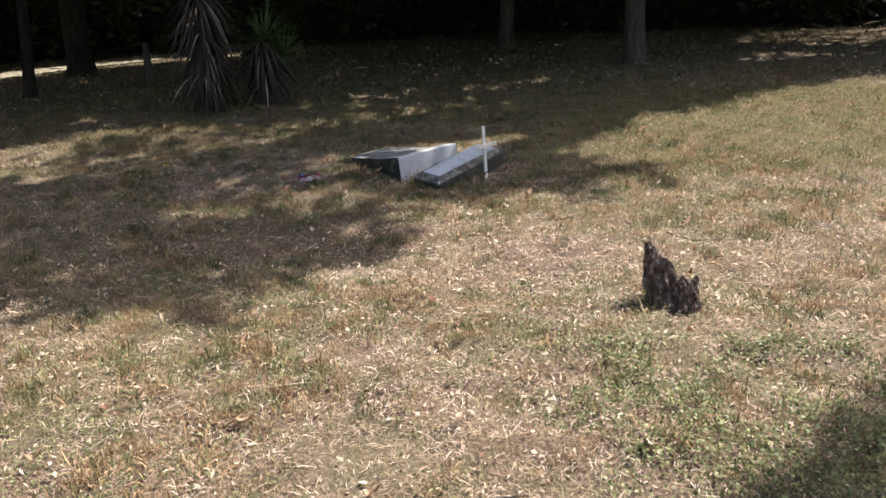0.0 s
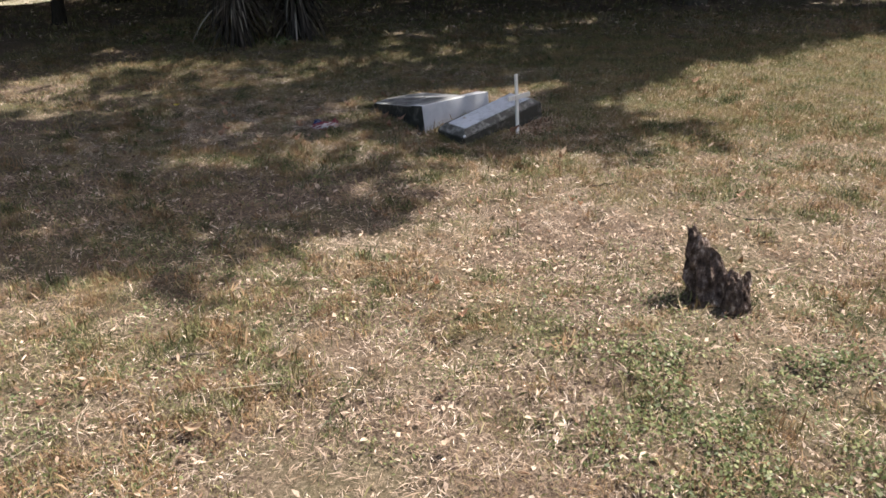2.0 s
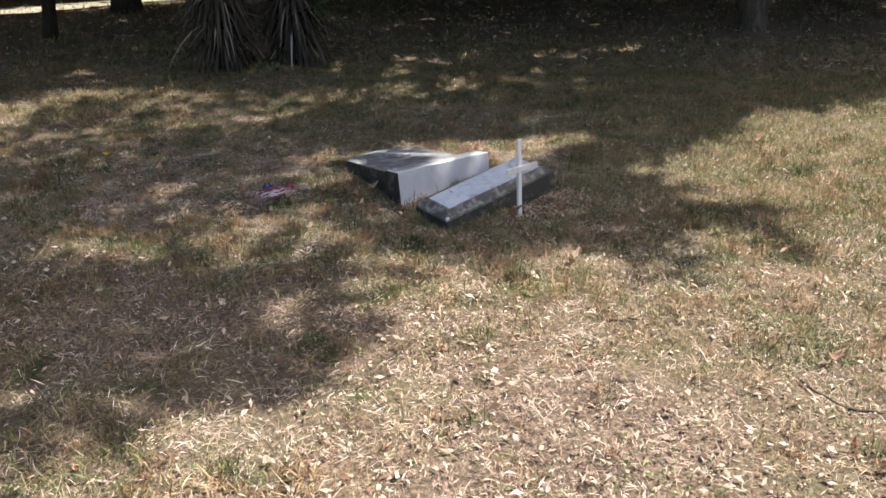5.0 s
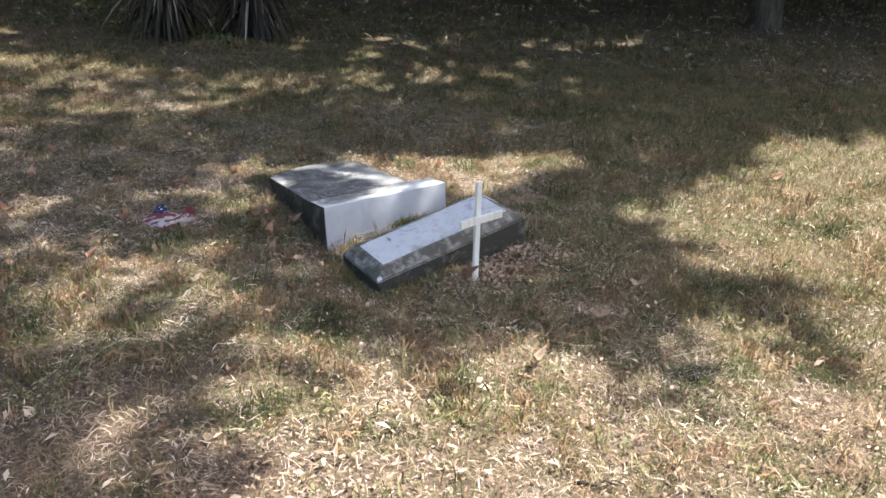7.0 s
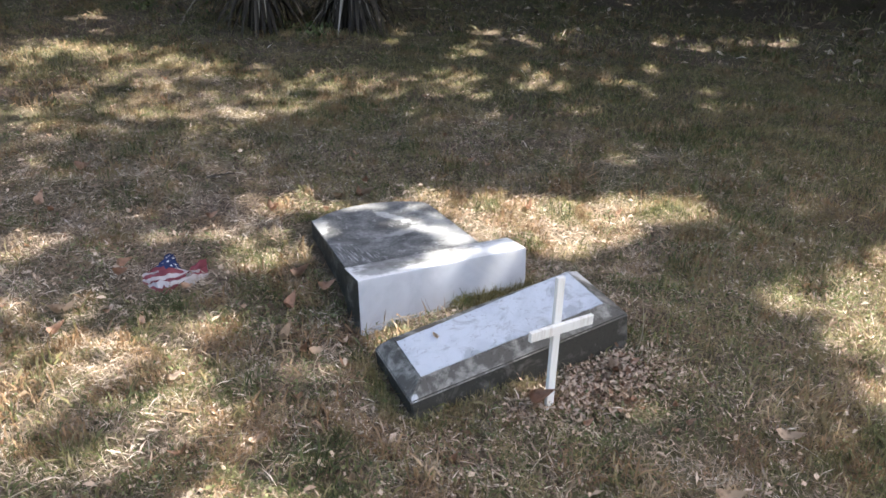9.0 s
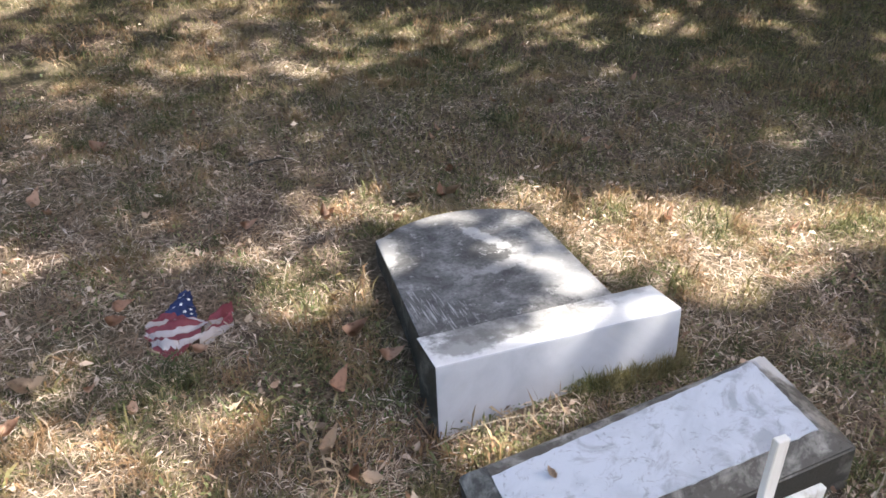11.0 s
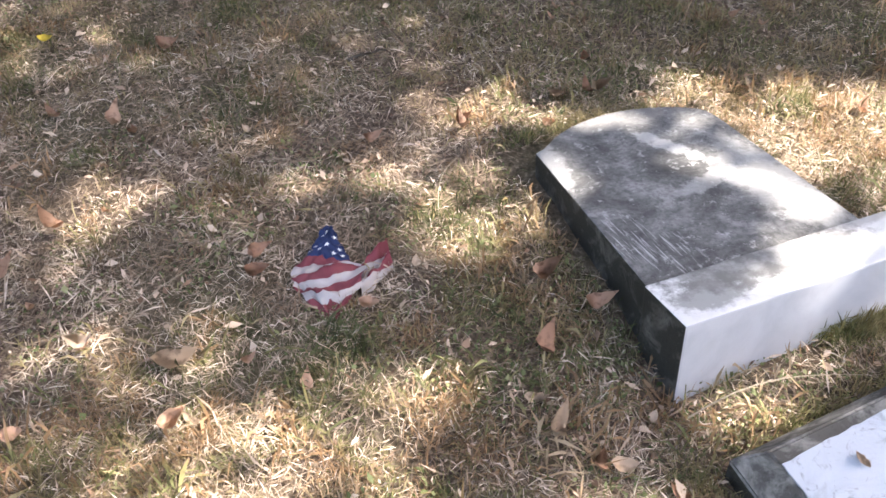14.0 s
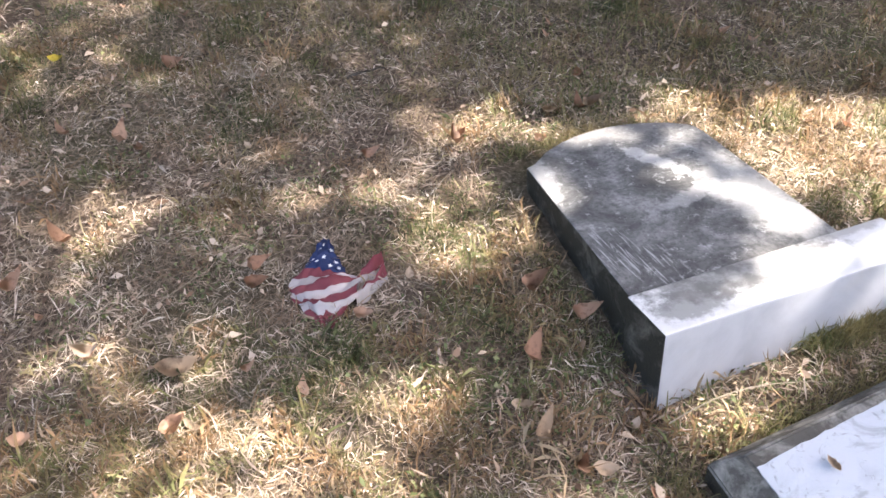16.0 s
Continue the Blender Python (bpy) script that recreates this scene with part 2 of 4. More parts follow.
def make_flag():
    """Cotton printed along its UV: seven stripes below a blue field."""
    n = Nodes("printed_flag_cotton", 0.85, 0.15)
    x, y, _ = n.split(n.place("UV"))
    stripes = n.math("MODULO", n.math("FLOOR", n.math("MULTIPLY", y, 7.0)), 2.0)
    red = n.mix(n.noise(14, 3), (0.15, 0.03, 0.045), (0.26, 0.085, 0.095))
    white = n.mix(n.noise(11, 3), (0.58, 0.54, 0.54), (0.36, 0.31, 0.29))
    band = n.mix(stripes, red, white)
    blue = n.mix(n.noise(12, 3), (0.022, 0.036, 0.1), (0.045, 0.06, 0.14))
    c = n.mix(n.math("LESS_THAN", y, 0.0), band, blue)
    weave = n.noise(300, 2)
    return n.colour(c).bump(weave, 0.25, 0.001).thin(0.12).mat


def make_sand():
    n = Nodes("pale_sand_track", 0.95, 0.1)
    c = n.ramp(n.noise(3, 6, 0.65), (0.35, (0.14, 0.13, 0.09)), (0.65, (0.4, 0.36, 0.28)))
    return n.colour(c).bump(n.noise(20, 6), 0.5, 0.02).mat


M_GROUND = make_ground()
M_STRAW = make_straw()
M_SHADE_STRAW = make_shade_straw()
M_GREEN = make_green_grass()
M_TUFT = make_tuft()
M_WEED = make_weed()
M_LITTER = make_litter()
M_LEAF_TAN = make_dead_leaf("tan_dead_leaf", (0.4, 0.29, 0.2), (0.62, 0.5, 0.39))
M_LEAF_RUST = make_dead_leaf("rust_dead_leaf", (0.3, 0.165, 0.105), (0.52, 0.34, 0.24))
M_LEAF_YELLOW = make_dead_leaf("yellow_dead_leaf", (0.5, 0.4, 0.06), (0.62, 0.5, 0.1))
M_TABLET = make_tablet()
M_BASE = make_base()
# sides turned from the sun: lichen, with their shade put into the colour too
M_SIDE = make_marble("shaded_lichen_marble", (0.03, 0.028, 0.023), white=(0.15, 0.14, 0.122), cover=0.72, scale=13.0)
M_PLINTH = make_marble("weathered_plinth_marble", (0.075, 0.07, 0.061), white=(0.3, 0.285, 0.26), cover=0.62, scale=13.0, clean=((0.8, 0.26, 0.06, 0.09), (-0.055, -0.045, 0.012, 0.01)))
# the plinth's upright sides: browner and darker than its top and rim
M_PLINTH_SIDE = make_marble("dark_side_marble", (0.042, 0.039, 0.032), white=(0.2, 0.188, 0.165), cover=0.8, scale=9.0)
M_FRONT = make_front_marble()
M_FOOT = make_footprint()
M_PAINT = make_white_paint()
M_CHAR = make_char()
M_BARK = make_bark("grey_brown_bark", (0.035, 0.028, 0.022), (0.16, 0.135, 0.11))
M_BARK_DARK = make_bark("dark_bark", (0.012, 0.01, 0.008), (0.06, 0.05, 0.04))
M_CROWN = make_leafy("tree_leaves", (0.035, 0.055, 0.02), (0.09, 0.12, 0.045))
M_BUSH = make_leafy("undergrowth_leaves", (0.022, 0.034, 0.014), (0.07, 0.09, 0.035))
M_YUCCA = make_leafy("green_yucca_blades", (0.06, 0.1, 0.03), (0.2, 0.26, 0.1))
M_YUCCA_DEAD = make_dead_yucca()
M_FLAG = make_flag()
M_SAND = make_sand()
M_STAR = Nodes("white_star_print", 0.85, 0.1).colour((0.72, 0.72, 0.74)).mat
M_TWIG = make_leafy("bleached_twigs", (0.16, 0.12, 0.08), (0.5, 0.44, 0.34))


# ---- mesh helpers ----
def part(name, bm, material, parent=None, label="", smooth=False):
    me = bpy.data.meshes.new(name)
    bm.normal_update()
    bm.to_mesh(me)
    bm.free()
    for p in me.polygons:
        p.use_smooth = smooth
    for m in (material if isinstance(material, (list, tuple)) else [material]):
        me.materials.append(m)
    ob = new(name, me)
    if parent:
        ob.parent = parent
    return tagged(ob, label)


def array_mesh(name, verts, faces, material, parent=None):
    """One mesh from numpy arrays: verts (n, 3), faces (m, k)."""
    me = bpy.data.meshes.new(name)
    k = faces.shape[1]
    me.vertices.add(len(verts))
    me.vertices.foreach_set("co", np.ascontiguousarray(verts, dtype=np.float32).ravel())
    me.loops.add(faces.size)
    me.loops.foreach_set("vertex_index", np.ascontiguousarray(faces, dtype=np.int32).ravel())
    me.polygons.add(len(faces))
    me.polygons.foreach_set("loop_start", np.arange(0, faces.size, k, dtype=np.int32))
    me.update(calc_edges=True)
    me.materials.append(material)
    ob = new(name, me)
    if parent:
        ob.parent = parent
    return ob


def hash2(i, j, seed):
    h = (i.astype(np.int64) * 374761393 + j.astype(np.int64) * 668265263 + seed * 1442695041) & 0x7FFFFFFF
    h = ((h ^ (h >> 13)) * 1274126177) & 0x7FFFFFFF
    return ((h ^ (h >> 16)) & 0xFFFF) / 65535.0


def vnoise(x, y, scale, seed=0):
    """Smooth value noise in 0..1 over the plan; scale in metres."""
    x, y = np.asarray(x, float) / scale, np.asarray(y, float) / scale
    i, j = np.floor(x), np.floor(y)
    fx, fy = x - i, y - j
    fx, fy = fx * fx * (3 - 2 * fx), fy * fy * (3 - 2 * fy)
    a, b = hash2(i, j, seed), hash2(i + 1, j, seed)
    c, d = hash2(i, j + 1, seed), hash2(i + 1, j + 1, seed)
    return (a * (1 - fx) + b * fx) * (1 - fy) + (c * (1 - fx) + d * fx) * fy


def height(x, y):
    """The lie of the ground."""
    x, y = np.asarray(x, float), np.asarray(y, float)
    near = np.exp(-((x / 30) ** 2 + ((y - 6) / 30) ** 2))
    z = (vnoise(x, y, 0.5, 3) - 0.5) * 0.022 + (vnoise(x, y, 0.13, 4) - 0.5) * 0.034 + (vnoise(x, y, 0.3, 8) - 0.5) * 0.03 + (vnoise(x, y, 2.0, 5) - 0.5) * 0.03
    mound = 0.06 * np.exp(-(((x - 0.62) / 0.35) ** 2 + ((y - 7.05) / 0.4) ** 2))
    sunk = -0.05 * np.exp(-(((x - 0.08) / 0.3) ** 2 + ((y - 6.2) / 0.3) ** 2))
    foot = -0.04 * np.exp(-(((x + 0.36) / 0.16) ** 2 + ((y - 6.48) / 0.16) ** 2))
    return z * near + mound + sunk + foot


def ground_z(x, y):
    return float(height(np.array([x]), np.array([y]))[0])


def inside(px, py, poly):
    """Which of the points lie in the polygon."""
    hit = np.zeros(len(px), bool)
    n = len(poly)
    for a in range(n):
        (x0, y0), (x1, y1) = poly[a], poly[(a + 1) % n]
        if y0 == y1:
            continue
        cross = ((y0 > py) != (y1 > py)) & (px < (x1 - x0) * (py - y0) / (y1 - y0) + x0)
        hit ^= cross
    return hit


# ---- ground ----
def axis(lo, hi, step, mid):
    """Coordinates that are dense between lo and hi and thin out to the horizon."""
    out = list(np.arange(lo, hi + 1e-6, step))
    d, a, b = step, lo, hi
    while b < mid:
        d *= 1.28
        a, b = a - d, b + d
        out = [a] + out + [b]
    return np.array(out)


gx, gy = axis(-6, 6, 0.07, 420), axis(-2, 14, 0.07, 420)
gxx, gyy = np.meshgrid(gx, gy)
gv = np.stack([gxx.ravel(), gyy.ravel(), height(gxx.ravel(), gyy.ravel())], 1)
gi = np.arange(len(gx) * len(gy)).reshape(len(gy), len(gx))
gf = np.stack([gi[:-1, :-1].ravel(), gi[:-1, 1:].ravel(), gi[1:, 1:].ravel(), gi[1:, :-1].ravel()], 1)
ground = array_mesh("ground", gv, gf, M_GROUND)
tagged(ground, "dry thin turf over brown soil in an old graveyard", "ground", kind="structure")

# a pale sandy track between the trees
rng = np.random.default_rng(7)
bm = bmesh.new()
prev = None
for i in range(41):
    s = i / 40
    c = Vector((-17.5 + 13.5 * s, 8.7 + 25.6 * s, 0))
    side = Vector((-0.82, 0.57, 0)) * (0.75 + 0.2 * math.sin(i * 0.9) + 0.1 * rng.random())
    pair = [bm.verts.new((*(c + side * k).xy, 0.045)) for k in (-1, 1)]
    if prev:
        bm.faces.new((prev[0], pair[0], pair[1], prev[1]))
    prev = pair
track = part("road", bm, M_SAND)
tagged(track, "pale sandy track between the dark trees", "track", kind="structure")


# ---- the fallen headstone and the plinth it fell from ----
def axes(origin, along, across):
    """A frame from an origin, a long axis and a second axis; the third points up."""
    u = Vector(along).normalized()
    v = Vector(across)
    v = (v - u * v.dot(u)).normalized()
    w = u.cross(v)
    return Matrix(((u.x, v.x, w.x, origin[0]), (u.y, v.y, w.y, origin[1]), (u.z, v.z, w.z, origin[2]), (0, 0, 0, 1)))


def prism(outline, top, bottom, bevel, cuts=0):
    """A slab from an outline in its plane, worn along its edges."""
    bm = bmesh.new()
    lo = [bm.verts.new((x, y, bottom)) for x, y in outline]
    hi = [bm.verts.new((x, y, top)) for x, y in outline]
    n = len(outline)
    bm.faces.new(hi)
    bm.faces.new(lo[::-1])
    for i in range(n):
        bm.faces.new((lo[i], lo[(i + 1) % n], hi[(i + 1) % n], hi[i]))
    bmesh.ops.recalc_face_normals(bm, faces=bm.faces)
    edges = [e for e in bm.edges if e.calc_face_angle(0) > 0.5 and max(v.co.z for v in e.verts) > bottom + 1e-4]
    bmesh.ops.bevel(bm, geom=edges, offset=bevel, segments=2, affect="EDGES", profile=0.6)
    return bm


def side_materials(ob, rule):
    for p in ob.data.polygons:
        p.material_index = rule(p.normal, p.center)


HEAD = axes((-0.385, 6.554, 0.194), (0.708, 0.706, 0.0175), (-0.7, 0.704, -0.118))
headstone = new("headstone")
headstone.matrix_world = HEAD
tagged(headstone, "toppled white marble headstone on its back, face grey with lichen", "headstone")
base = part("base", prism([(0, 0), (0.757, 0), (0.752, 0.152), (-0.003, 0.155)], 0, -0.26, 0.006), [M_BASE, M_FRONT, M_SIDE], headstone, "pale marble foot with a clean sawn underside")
# left and back take the marble darkened for lichen and shade together
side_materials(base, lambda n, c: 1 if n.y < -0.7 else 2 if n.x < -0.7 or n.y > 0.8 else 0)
# the tablet sits a little askew on its foot; a low arch between two small shoulders
arch = [(0.672, 0.79), (0.668, 0.832)]
for i in range(15):
    k = i / 14
    arch.append((0.652 - 0.528 * k, 0.858 + 0.012 * k + 0.098 * math.sin(math.pi * k) ** 0.75))
arch += [(0.1, 0.852), (0.064, 0.838)]
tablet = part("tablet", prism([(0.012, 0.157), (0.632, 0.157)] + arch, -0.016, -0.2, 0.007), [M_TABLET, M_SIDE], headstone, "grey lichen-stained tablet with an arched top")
# the right edge matches the face; other edges have lichen and shade painted in
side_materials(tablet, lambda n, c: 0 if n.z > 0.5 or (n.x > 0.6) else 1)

PLINTH = axes((0.01, 6.221, 0.0865), (0.7004, 0.6912, 0.178), (-0.7064, 0.707, 0.034))
plinth = new("headstone_plinth")
plinth.matrix_world = PLINTH
tagged(plinth, "sunken tilted grey marble plinth with sloping rim and pale top", "gravestone plinth")
bm = bmesh.new()
rings = []
for x0, x1, y0, y1, z in ((-0.012, 0.748, -0.008, 0.246, 0), (-0.074, 0.812, -0.056, 0.28, -0.044), (-0.078, 0.816, -0.06, 0.284, -0.3)):
    rings.append([bm.verts.new((x, y, z)) for x, y in ((x0, y0), (x1, y0), (x1, y1), (x0, y1))])
bm.faces.new(rings[0])
for a, b in zip(rings, rings[1:]):
    for i in range(4):
        bm.faces.new((b[i], b[(i + 1) % 4], a[(i + 1) % 4], a[i]))
bmesh.ops.recalc_face_normals(bm, faces=bm.faces)
bmesh.ops.bevel(bm, geom=[e for e in bm.edges if e.calc_face_angle(0) > 0.2], offset=0.005, segments=2, affect="EDGES")
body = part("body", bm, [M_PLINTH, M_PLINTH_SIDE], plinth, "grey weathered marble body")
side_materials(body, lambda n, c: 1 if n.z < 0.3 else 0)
# the clean bed where the headstone stood, with a ragged edge
bm = bmesh.new()
bed = []
for (x0, y0), (x1, y1) in zip(((0, 0), (1, 0), (1, 1), (0, 1)), ((1, 0), (1, 1), (0, 1), (0, 0))):
    for i in range(40):
        s = i / 40
        x, y = x0 + (x1 - x0) * s, y0 + (y1 - y0) * s
        j = 0.0035 * (noise.noise(Vector((x * 19, y * 9, 3.1))) + 1.2 * noise.noise(Vector((x * 70, y * 40, 1.1))))
        bed.append((-0.007 + 0.745 * x + (j if x in (0, 1) else 0), -0.002 + (0.214 + 0.028 * x) * y + (j if y in (0, 1) else 0)))
top = [bm.verts.new((x, y, 0.004)) for x, y in bed]
low = [bm.verts.new((x, y, -0.004)) for x, y in bed]
bm.faces.new(top)
for i in range(len(bed)):
    k = (i + 1) % len(bed)
    bm.faces.new((low[i], low[k], top[k], top[i]))
bmesh.ops.recalc_face_normals(bm, faces=bm.faces)
part("bed", bm, M_FOOT, plinth, "clean bluish-white bed with dark stains")


# ---- the wooden cross ----
def bar(p0, p1, wide, thick, face, bevel=0.002):
    """A bar from p0 to p1, with its broad side towards face."""
    d = Vector(p1) - Vector(p0)
    z = d.normalized()
    x = Vector(face).cross(z).normalized()
    y = z.cross(x)
    bm = bmesh.new()
    bmesh.ops.create_cube(bm, size=1)
    bmesh.ops.scale(bm, vec=(wide, thick, d.length), verts=bm.verts)
    bmesh.ops.bevel(bm, geom=list(bm.edges), offset=bevel, segments=1, affect="EDGES")
    m = Matrix(((x.x, y.x, z.x, 0), (x.y, y.y, z.y, 0), (x.z, y.z, z.z, 0), (0, 0, 0, 1)))
    m.translation = (Vector(p0) + Vector(p1)) / 2
    bmesh.ops.transform(bm, matrix=m, verts=bm.verts)
    return bm


CROSS = Vector((0.433, 6.33, -0.026))
cross = new("grave_cross")
cross.location = CROSS
tagged(cross, "small white-painted wooden cross staked beside the plinth", "cross")
cross_face = Vector((0.73, -0.68, 0))
part("upright", bar((0.002, -0.002, -0.06), (-0.022, 0.021, 0.522), 0.03, 0.016, cross_face), M_PAINT, cross)
mid = Vector((-0.015, 0.013, 0.345)) + cross_face * 0.017
along = Vector((0.67, 0.735, 0.03)).normalized()
part("crossbar", bar(mid - along * 0.115, mid + along * 0.135, 0.036, 0.016, cross_face), M_PAINT, cross)


# ---- the rotten stump ----
def wedge(rx, ry, tall, low, seed, lean):
    """A hollow rotten butt that is tall on one side and broken off down the other."""
    r = random.Random(seed)
    bm = bmesh.new()
    seg, rows = 44, 20
    rings = []
    tops = []
    for i in range(seg):
        a = 2 * math.pi * i / seg
        f = (1 - math.cos(a)) / 2
        tops.append((low + (tall - low) * f ** 0.62) * (1 + 0.28 * noise.noise(Vector((math.cos(a) * 1.9, math.sin(a) * 1.9, seed))) + 0.14 * noise.noise(Vector((math.cos(a) * 6, math.sin(a) * 6, seed)))))
    for j in range(rows + 1):
        s = j / rows
        ring = []
        for i in range(seg):
            a = 2 * math.pi * i / seg
            z = -0.05 + (tops[i] + 0.05) * s
            k = 1.12 - 0.36 * ((z + 0.05) / (tall + 0.05)) ** 1.5
            k *= 1 + 0.3 * noise.noise(Vector((math.cos(a) * 2.2, math.sin(a) * 2.2, seed + z * 9))) + 0.2 * noise.noise(Vector((math.cos(a) * 5, math.sin(a) * 5, z * 24 + seed)))
            ring.append(bm.verts.new((rx * k * math.cos(a) + lean[0] * z / tall, ry * k * math.sin(a) + lean[1] * z / tall, z)))
        rings.append(ring)
    for a, b in zip(rings, rings[1:]):
        for i in range(seg):
            k = (i + 1) % seg
            bm.faces.new((a[i], a[k], b[k], b[i]))
    heart = sum((v.co for v in rings[-1]), Vector()) / seg
    crest = []
    for i, v in enumerate(rings[-1]):
        q = v.co.lerp(heart, 0.3)
        q.z = v.co.z * 0.93 + 0.02 * noise.noise(v.co * 30)
        crest.append(bm.verts.new(q))
    mid = bm.verts.new((heart.x, heart.y, heart.z * 0.75))
    for i in range(seg):
        k = (i + 1) % seg
        bm.faces.new((rings[-1][i], rings[-1][k], crest[k], crest[i]))
        bm.faces.new((crest[i], crest[k], mid))
    bmesh.ops.recalc_face_normals(bm, faces=bm.faces)
    return bm


stump = new("tree_stump")
stump.location = (1.335, 3.41, ground_z(1.335, 3.41) - 0.005)
tagged(stump, "dark rotten splintered tree stump in dry grass", "tree stump")
part("trunk_piece", wedge(0.095, 0.08, 0.335, 0.13, 3, (-0.03, 0.045)), M_CHAR, stump)
root = part("root_piece", wedge(0.06, 0.055, 0.185, 0.13, 9, (0.01, 0.0)), M_CHAR, stump, "charred broken root end")
root.location = (0.095, -0.125, 0)
root.rotation_euler = (0, 0, 2.4)
knob = part("broken_ridge", wedge(0.06, 0.045, 0.15, 0.09, 12, (0.02, -0.01)), M_CHAR, stump)
knob.location = (0.1, -0.01, 0)
r = random.Random(4)
for k in range(9):
    # splinters of torn wood along the crest
    bm = bmesh.new()
    p = Vector((-0.07 + 0.02 * k, 0.03 - 0.012 * k + r.uniform(-0.02, 0.02), 0.25 - 0.02 * k + r.uniform(-0.02, 0.01)))
    q = p + Vector((r.uniform(-0.015, 0.02), r.uniform(-0.015, 0.015), r.uniform(0.03, 0.06)))
    ring = [bm.verts.new(p + Vector((0.009 * math.cos(t), 0.006 * math.sin(t), 0))) for t in (0, 1.6, 3.1, 4.7)]
    tip = bm.verts.new(q)
    for i in range(4):
        bm.faces.new((ring[i], ring[(i + 1) % 4], tip))
    part("splinter", bm, M_CHAR, stump)


# ---- the crumpled flag ----
def flag_surface():
    """Rows of the cloth from the field's tip to its hem: y of the UV, then left, middle and right points."""
    return [
        (-0.95, (-1.358, 6.686, 0.05), (-1.351, 6.689, 0.055), (-1.343, 6.692, 0.05)),
        (-0.5, (-1.362, 6.632, 0.045), (-1.321, 6.637, 0.06), (-1.284, 6.645, 0.045)),
        (0.0, (-1.359, 6.57, 0.035), (-1.299, 6.579, 0.055), (-1.221, 6.587, 0.04)),
        (0.16, (-1.36, 6.521, 0.03), (-1.29, 6.551, 0.05), (-1.2, 6.589, 0.06)),
        (0.32, (-1.356, 6.492, 0.03), (-1.278, 6.516, 0.07), (-1.179, 6.605, 0.055)),
        (0.52, (-1.331, 6.475, 0.03), (-1.251, 6.486, 0.045), (-1.171, 6.578, 0.065)),
        (0.72, (-1.303, 6.459, 0.035), (-1.221, 6.465, 0.065), (-1.168, 6.533, 0.05)),
        (0.88, (-1.254, 6.436, 0.03), (-1.201, 6.445, 0.045), (-1.174, 6.485, 0.035)),
        (1.0, (-1.207, 6.417, 0.025), (-1.188, 6.418, 0.03), (-1.171, 6.423, 0.025)),
    ]


def flag_point(s, y):
    rows = flag_surface()
    for a, b in zip(rows, rows[1:]):
        if y <= b[0] or b is rows[-1]:
            f = (y - a[0]) / (b[0] - a[0])
            l, m, r = [Vector(a[i]).lerp(Vector(b[i]), f) for i in (1, 2, 3)]
            q = l * (1 - s) * (1 - s) + (m * 2 - (l + r) / 2) * 2 * s * (1 - s) + r * s * s
            fold = max(y, 0.0)
            q.z += 0.005 * math.sin(s * 9 + y * 7) + (0.01 + 0.012 * fold) * noise.noise(Vector((s * 5.5 + y * 2, y * 6, 0.3))) + 0.007 * noise.noise(Vector((s * 13, y * 11, 2.3)))
            q.x += (0.006 + 0.012 * fold) * noise.noise(Vector((s * 4, y * 7, 4.3))) + 0.004 * noise.noise(Vector((s * 11, y * 19, 8.3)))
            q.y += (0.003 + 0.02 * fold) * noise.noise(Vector((s * 4.5, y * 4, 9.1))) + 0.004 * noise.noise(Vector((s * 17, y * 9, 1.3)))
            return q


def cloth(nx, ny, point, uv_y):
    bm = bmesh.new()
    uv = bm.loops.layers.uv.new("UVMap")
    grid = [[bm.verts.new(point(i / nx, j / ny)) for i in range(nx + 1)] for j in range(ny + 1)]
    for j in range(ny):
        for i in range(nx):
            f = bm.faces.new((grid[j][i], grid[j][i + 1], grid[j + 1][i + 1], grid[j + 1][i]))
            for loop, (a, b) in zip(f.loops, ((i, j), (i + 1, j), (i + 1, j + 1), (i, j + 1))):
                loop[uv].uv = (a / nx, uv_y(b / ny))
    return bm


flag = new("flag")
tagged(flag, "small crumpled faded cloth flag lying in the dry grass", "flag")
flag_z = Vector((0, 0, -0.012))
part("cloth", cloth(26, 60, lambda s, r: flag_point(s, -0.95 + 1.95 * r) + flag_z, lambda r: -0.95 + 1.95 * r), M_FLAG, flag, smooth=True)


def tail(s, r):
    a = Vector((-1.203, 6.595, 0.045)).lerp(Vector((-1.173, 6.699, 0.06)), s)
    b = Vector((-1.158, 6.51, 0.03)).lerp(Vector((-1.121, 6.63, 0.025)), s)
    q = a.lerp(b, r)
    q.z += 0.02 * math.sin(r * 9.5 + s * 2.5) - 0.012 + 0.012 * noise.noise(Vector((s * 5, r * 5, 7.7)))
    q.x += 0.012 * noise.noise(Vector((s * 4, r * 3, 2.7)))
    return q


part("folded_tail", cloth(18, 18, tail, lambda r: 0.3 + 0.55 * r), M_FLAG, flag, smooth=True)


def star_mesh(s, y, size):
    c = flag_point(s, y) + flag_z
    dx = (flag_point(min(s + 0.06, 1), y) - flag_point(max(s - 0.06, 0), y)).normalized()
    dy = (flag_point(s, y - 0.05) - flag_point(s, y + 0.05)).normalized()
    n = dx.cross(dy).normalized()
    if n.z < 0:
        n = -n
    bm = bmesh.new()
    c = c + n * 0.0045
    centre = bm.verts.new(c + n * 0.001)
    rim = []
    for i in range(10):
        a = math.pi / 2 + i * math.pi / 5 + 0.2
        r = size if i % 2 == 0 else size * 0.4
        rim.append(bm.verts.new(c + dx * r * math.cos(a) + dy * r * math.sin(a)))
    for i in range(10):
        bm.faces.new((centre, rim[i], rim[(i + 1) % 10]))
    return bm


